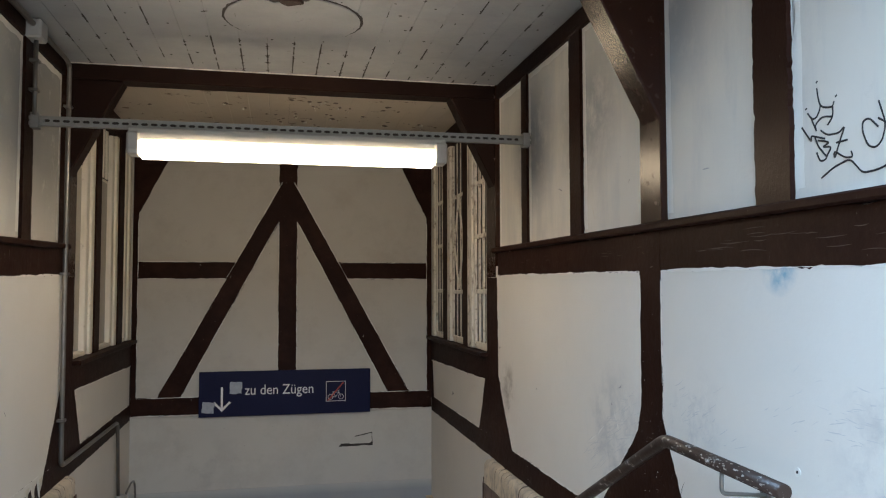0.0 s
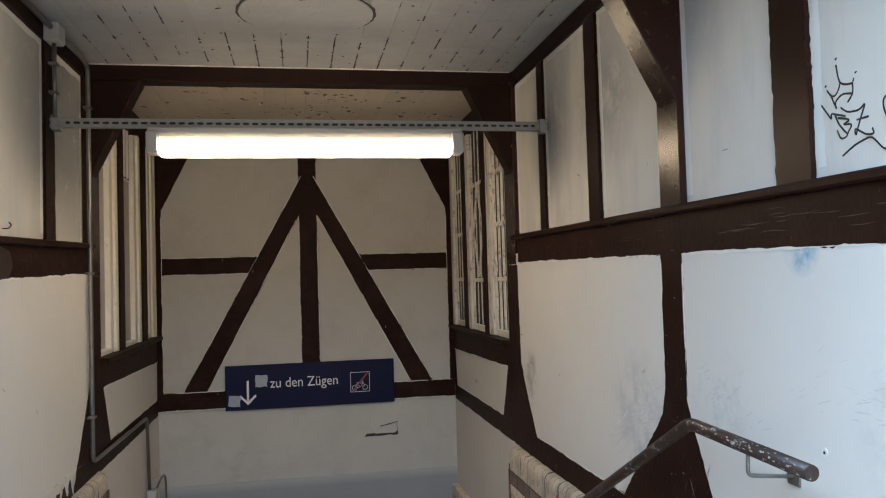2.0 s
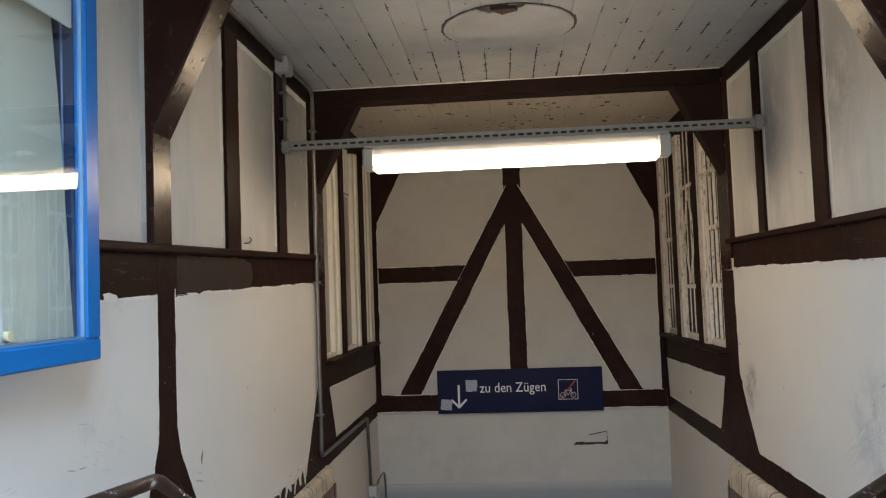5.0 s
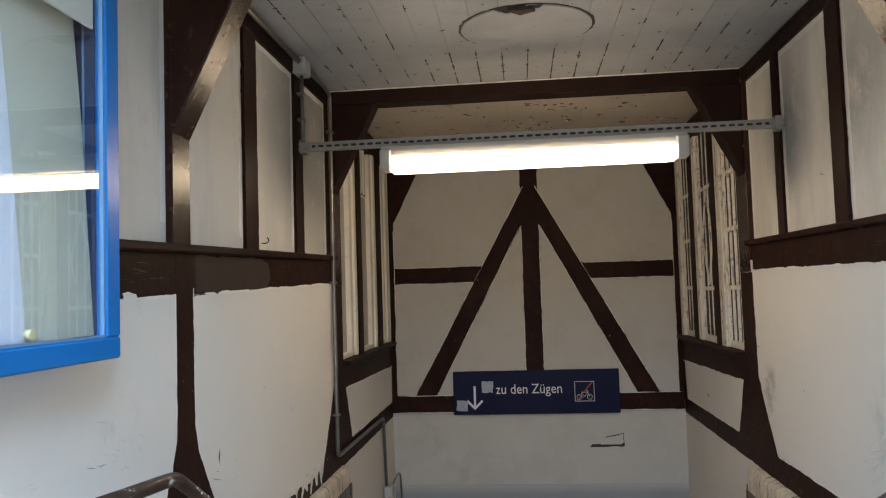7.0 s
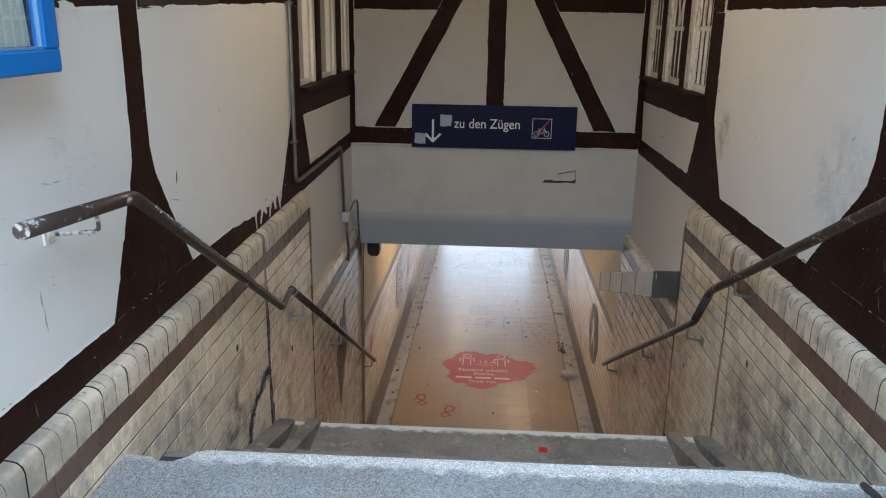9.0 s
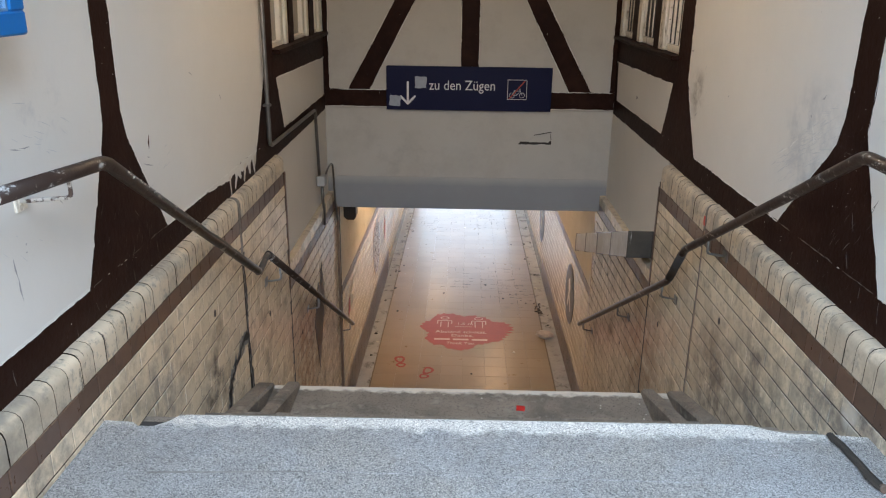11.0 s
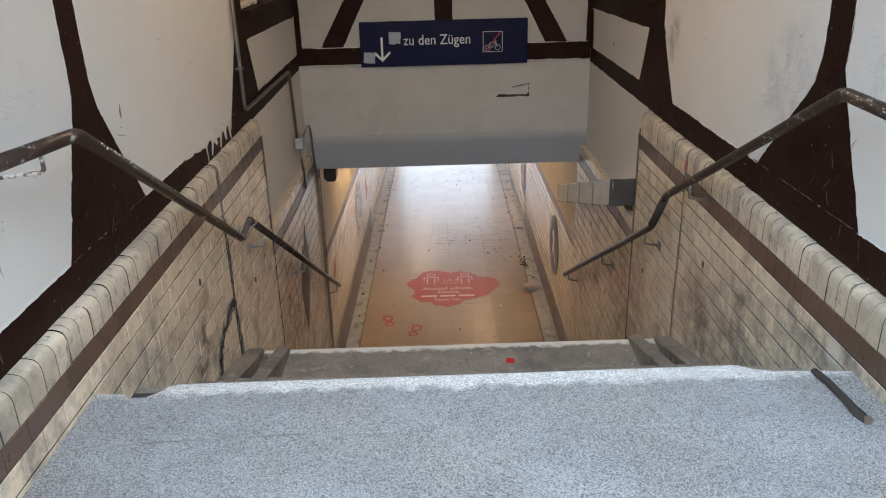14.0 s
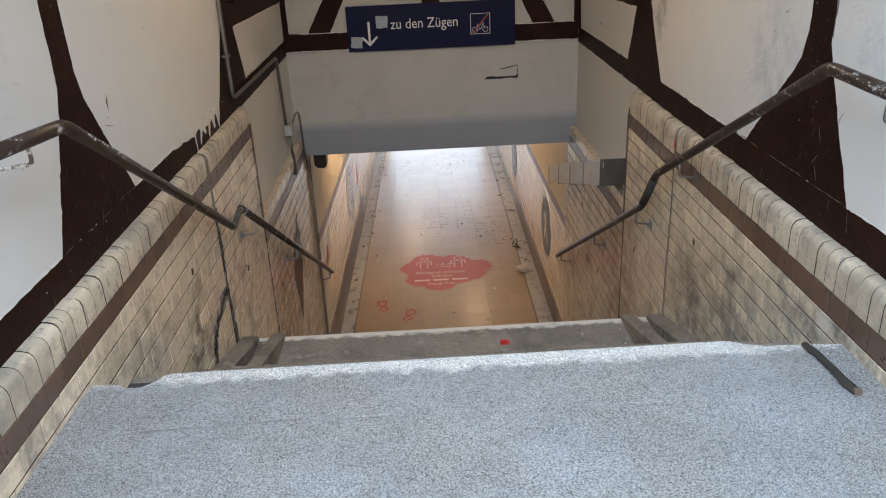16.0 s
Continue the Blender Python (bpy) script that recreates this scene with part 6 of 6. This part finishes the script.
# ---- tiles of stairs and tunnel, laid piece by piece ----
def tile_mesh(name, length, height, mat, depth=0.016, chamfer=0.0015):
    """One glazed tile, its face towards -x, its corner at the origin."""
    vs = [(0, chamfer, chamfer), (0, length - chamfer, chamfer), (0, length - chamfer, height - chamfer), (0, chamfer, height - chamfer),
          (chamfer, 0, 0), (chamfer, length, 0), (chamfer, length, height), (chamfer, 0, height),
          (depth, 0, 0), (depth, length, 0), (depth, length, height), (depth, 0, height)]
    fs = [(0, 3, 2, 1)] + [(a, b, b + 4, a + 4) for a, b in ((0, 1), (1, 2), (2, 3), (3, 0), (4, 5), (5, 6), (6, 7), (7, 4))]
    me = bpy.data.meshes.new(name)
    me.from_pydata(vs, [], fs)
    me.materials.append(mat)
    return me


def cap_mesh(length, mat):
    prof = [(0.0, 0.0), (0.0, 0.060), (0.005, 0.073), (0.016, 0.082), (0.034, 0.086), (0.055, 0.087)]
    n = len(prof)
    vs = [(x, 0.001, z) for x, z in prof] + [(x, length - 0.001, z) for x, z in prof]
    fs = [(i, i + 1, n + i + 1, n + i) for i in range(n - 1)] 
    me = bpy.data.meshes.new("cap_tile")
    me.from_pydata(vs, [], fs)
    me.materials.append(mat)
    for p in me.polygons[: n - 1]:
        p.use_smooth = True
    return me


FIELD = tile_mesh("wall_tile", 0.1205, 0.0818, TILE)
BAND = tile_mesh("stripe_tile", 0.1215, 0.082, STRIPE)
CAP = cap_mesh(0.0790, CAP_GLAZE)
CAP_FILL = cap_mesh(0.0460, CRUMBLE)
CHIP = random.Random(77)


def stair_height(y):
    h = 0.0
    for a, b, z in steps:
        if y >= a:
            h = z
    return h if y > 2.3 else 0.0


def put(name, me, side, y, z, parent, length=1.0, rise=1.0):
    ob = new(name, me)
    ob.parent = parent
    jitter = CHIP.uniform(-0.0012, 0.0012)
    ob.matrix_local = Matrix(((side * -1 * -1, 0, 0, side * (T + jitter)), (0, length, 0, y), (0, 0, rise, z), (0, 0, 0, 1)))
    return ob


# stretches of tiled dado: from, to, foot and height of the stripe, stretch of the cap, drop to the first course, pitch of the courses
DADO = ((-1, "wall_left", ((0.9, 3.90, 0.096, 0.070, 1.27, 0.076, 0.092), (3.945, 4.965, 0.084, 0.078, 1.27, 0.076, 0.092))),
        (1, "wall_right", ((0.9, 4.02, 0.046, 0.083, 1.50, 0.066, 0.081), (4.05, 4.965, 0.020, 0.083, 1.72, 0.066, 0.081))))
for s, name, fronts in DADO:
    wall = bpy.data.objects[name]
    step_y = 0.0805 if s < 0 else 0.067
    for y0, y1, base, stripe, tall, drop, pitch in fronts:
        y = y0
        while y < y1 - 0.02:
            put("cap_tile", CAP, s, y, base + stripe + 0.004 + CHIP.uniform(-0.0015, 0.0015), wall, min(step_y / 0.0805, (y1 - y) / 0.08), tall)
            y += step_y
        y = y0
        while y < y1 - 0.02:
            put("stripe_tile", BAND, s, y, base, wall, min(1.0, (y1 - y) / 0.1235), stripe / 0.082)
            y += 0.125
        for c in range(1, 18):
            y = y0 - 0.0625 * (c % 2)
            z = base - drop - pitch * (c - 1)
            tile = (drop - 0.005 if c == 1 else pitch - 0.0070)
            while y < y1 - 0.02:
                a = max(y, y0)
                length = min(y + 0.1205, y1) - a
                if length > 0.02 and z + 0.085 > stair_height(a + length):
                    put("wall_tile", FIELD, s, a, z, wall, length / 0.1205, tile / 0.0818)
                y += 0.125
    # upright border, plaster field and the lower tile zone beyond it
    xs = lambda a, b: (min(s * a, s * b), max(s * a, s * b))
    part("edge_strip", box(*xs(T - 0.004, T + 0.055), 4.968, 4.998, -0.64, 0.162 if s < 0 else 0.104, 0.003), STRIPE, wall)
    part("plaster_field", joined([(*xs(W - 0.001, W + 0.05), 5.0, BACK + 0.002, -0.475, 0.262)]), PLASTER, wall)
    part("tile_ledge", joined([(*xs(T + 0.004, W + 0.01), 5.0, 7.04, -0.562, -0.4785)]), TILE, wall)
    for k in range(16):
        put("wall_tile", FIELD, s, 5.0 + 0.125 * k, -0.5605, wall, 1.0, 0.98)
    part("stripe_row", joined([(*xs(T, T + 0.016), 5.0 + 0.125 * k, 5.0 + 0.125 * k + 0.1215, -0.646, -0.563) for k in range(16)]), STRIPE, wall)
    low = []
    for c in range(1, 27):
        for k in range(17):
            a = 5.0 + 0.125 * k - 0.0625 * (c % 2)
            b = min(a + 0.1205, 7.04)
            a = max(a, 5.0)
            z = -0.646 - 0.092 * c
            if b - a > 0.02 and z + 0.085 > stair_height(b):
                low.append((*xs(T + CHIP.uniform(-0.001, 0.001), T + 0.016), a, b - 0.003, z, z + 0.0800))
    tagged(part("lower_tiles", joined(low), TILE, wall), kind="stuff")
    part("corner_strip", box(*(xs(T - 0.0225, T + 0.03) if s < 0 else xs(T + 0.001, T + 0.03)), 7.008 if s < 0 else 7.042, 7.029 if s < 0 else 7.07, -2.95, -0.636, 0.003), EDGE_TILE, wall)

# pale mortar in the upright joints, set back between the tiles
for s, name, fronts in DADO:
    rows_of = []
    for y0, y1, base, stripe, tall, drop, pitch in fronts:
        for c in range(1, 18):
            z = base - drop - pitch * (c - 1)
            rows_of.append((min(s * (T + 0.0018), s * (T + 0.012)), max(s * (T + 0.0018), s * (T + 0.012)), y0, y1, z + 0.002, z + (drop - 0.007 if c == 1 else pitch - 0.0115)))
    tagged(part("mortar", joined(rows_of), MORTAR, bpy.data.objects[name], "pale mortar in the upright joints"), kind="stuff")


def crack(parent, x, line, width, seed):
    """A crumbling open joint: ragged mortar with a dark split down its middle."""
    rnd = random.Random(seed)
    pts = []
    for a, b in zip(line, line[1:]):
        a, b = Vector(a), Vector(b)
        n = max(2, int((b - a).length / 0.018))
        pts += [a + (b - a) * (k / n) + Vector((rnd.uniform(-1, 1), rnd.uniform(-1, 1))) * width * 0.22 for k in range(n)]
    pts.append(Vector(line[-1]))
    step_in = 0.001 if x < 0 else -0.001
    for name, share, mat, out in (("crumbled_mortar", 1.0, CRUMBLE, 2), ("open_crack", 0.5, DARK, 2.8)):
        bm = bmesh.new()
        row = []
        for k, p in enumerate(pts):
            d = (pts[min(k + 1, len(pts) - 1)] - pts[max(k - 1, 0)]).normalized()
            side = Vector((-d.y, d.x)) * width * 0.5 * share
            l, r = p + side * rnd.uniform(0.25, 1.3), p - side * rnd.uniform(0.25, 1.3)
            row.append((bm.verts.new((x + step_in * out, l.x, l.y)), bm.verts.new((x + step_in * out, r.x, r.y))))
        for p, q in zip(row, row[1:]):
            bm.faces.new((p[0], p[1], q[1], q[0]))
        part(name, bm, mat, parent)


# the open crack that splits the left tiles, and the mortar that closes the upright joints above it
left = bpy.data.objects["wall_left"]
put("mortar_joint", CAP_FILL, -1, 3.8995, 0.165, left, 1.0, 1.27)
put("mortar_joint", CAP_FILL, 1, 4.0195, 0.118, bpy.data.objects["wall_right"], 0.68, 1.6)
part("mortar_joint", box(-T - 0.03, -T - 0.0012, 3.9, 3.945, -0.08, 0.166, 0), CRUMBLE, left)
part("mortar_joint", box(T + 0.0022, T + 0.03, 4.02, 4.05, -0.86, 0.12, 0), EDGE_TILE, bpy.data.objects["wall_right"])
crack(left, -T, [(3.93, -0.02), (3.92, -0.08), (3.93, -0.25), (3.91, -0.45), (3.93, -0.62), (3.945, -0.86)], 0.042, 6)
crack(left, -T, [(3.91, -0.45), (3.74, -0.49), (3.60, -0.54), (3.53, -0.62), (3.50, -0.73)], 0.085, 7)
crack(bpy.data.objects["wall_right"], T, [(4.035, 0.03), (4.03, -0.2), (4.04, -0.5), (4.035, -0.85)], 0.011, 8)

# tunnel floor tiles
slabs = []
for i in range(8):
    for k in range(51):
        x0 = -1.04 + i * 0.2575
        slabs.append((x0 + 0.0008, x0 + 0.2567, -0.2 + k * 0.25, -0.2 + k * 0.25 + 0.2485, -0.012, 0.0))
tagged(tunnel_part("floor_tiles", joined(slabs), TUNNEL_FLOOR, tfloor), kind="stuff")
# open, dirty joints and chipped tile edges where the floor is most worn
rnd = random.Random(51)
bm = bmesh.new()
for cx, cy, wide, deep, count in ((0.0, 4.15, 0.22, 0.30, 14), (0.45, 3.75, 0.25, 0.32, 22), (0.80, 4.0, 0.13, 0.42, 26), (-0.6, 7.15, 0.16, 0.35, 12), (0.05, 7.3, 0.25, 0.3, 12), (0.75, 7.6, 0.18, 0.5, 16), (-0.6, 5.4, 0.22, 0.25, 5)):
    for _ in range(count):
        x, y = rnd.gauss(cx, wide), rnd.gauss(cy, deep)
        if abs(x) > 1.0:
            continue
        if rnd.random() < 0.4:
            x = -1.04 + round((x + 1.04) / 0.2575) * 0.2575
            w, l = rnd.uniform(0.002, 0.005), rnd.uniform(0.03, 0.13)
        else:
            y = -0.2 + round((y + 0.2) / 0.125) * 0.125
            w, l = rnd.uniform(0.012, 0.07), rnd.uniform(0.004, 0.013)
        ring_of = [(x + w * rnd.uniform(0.5, 1.15) * math.cos(a), y + l * rnd.uniform(0.4, 1.2) * math.sin(a)) for a in [6.2832 * i / 9 for i in range(9)]]
        bm.faces.new([bm.verts.new((u, v, 0.0006)) for u, v in ring_of])
tagged(tunnel_part("worn_joints", bm, FLOOR_DIRT, tfloor, "dirty open joints in the floor tiles"), kind="stuff")
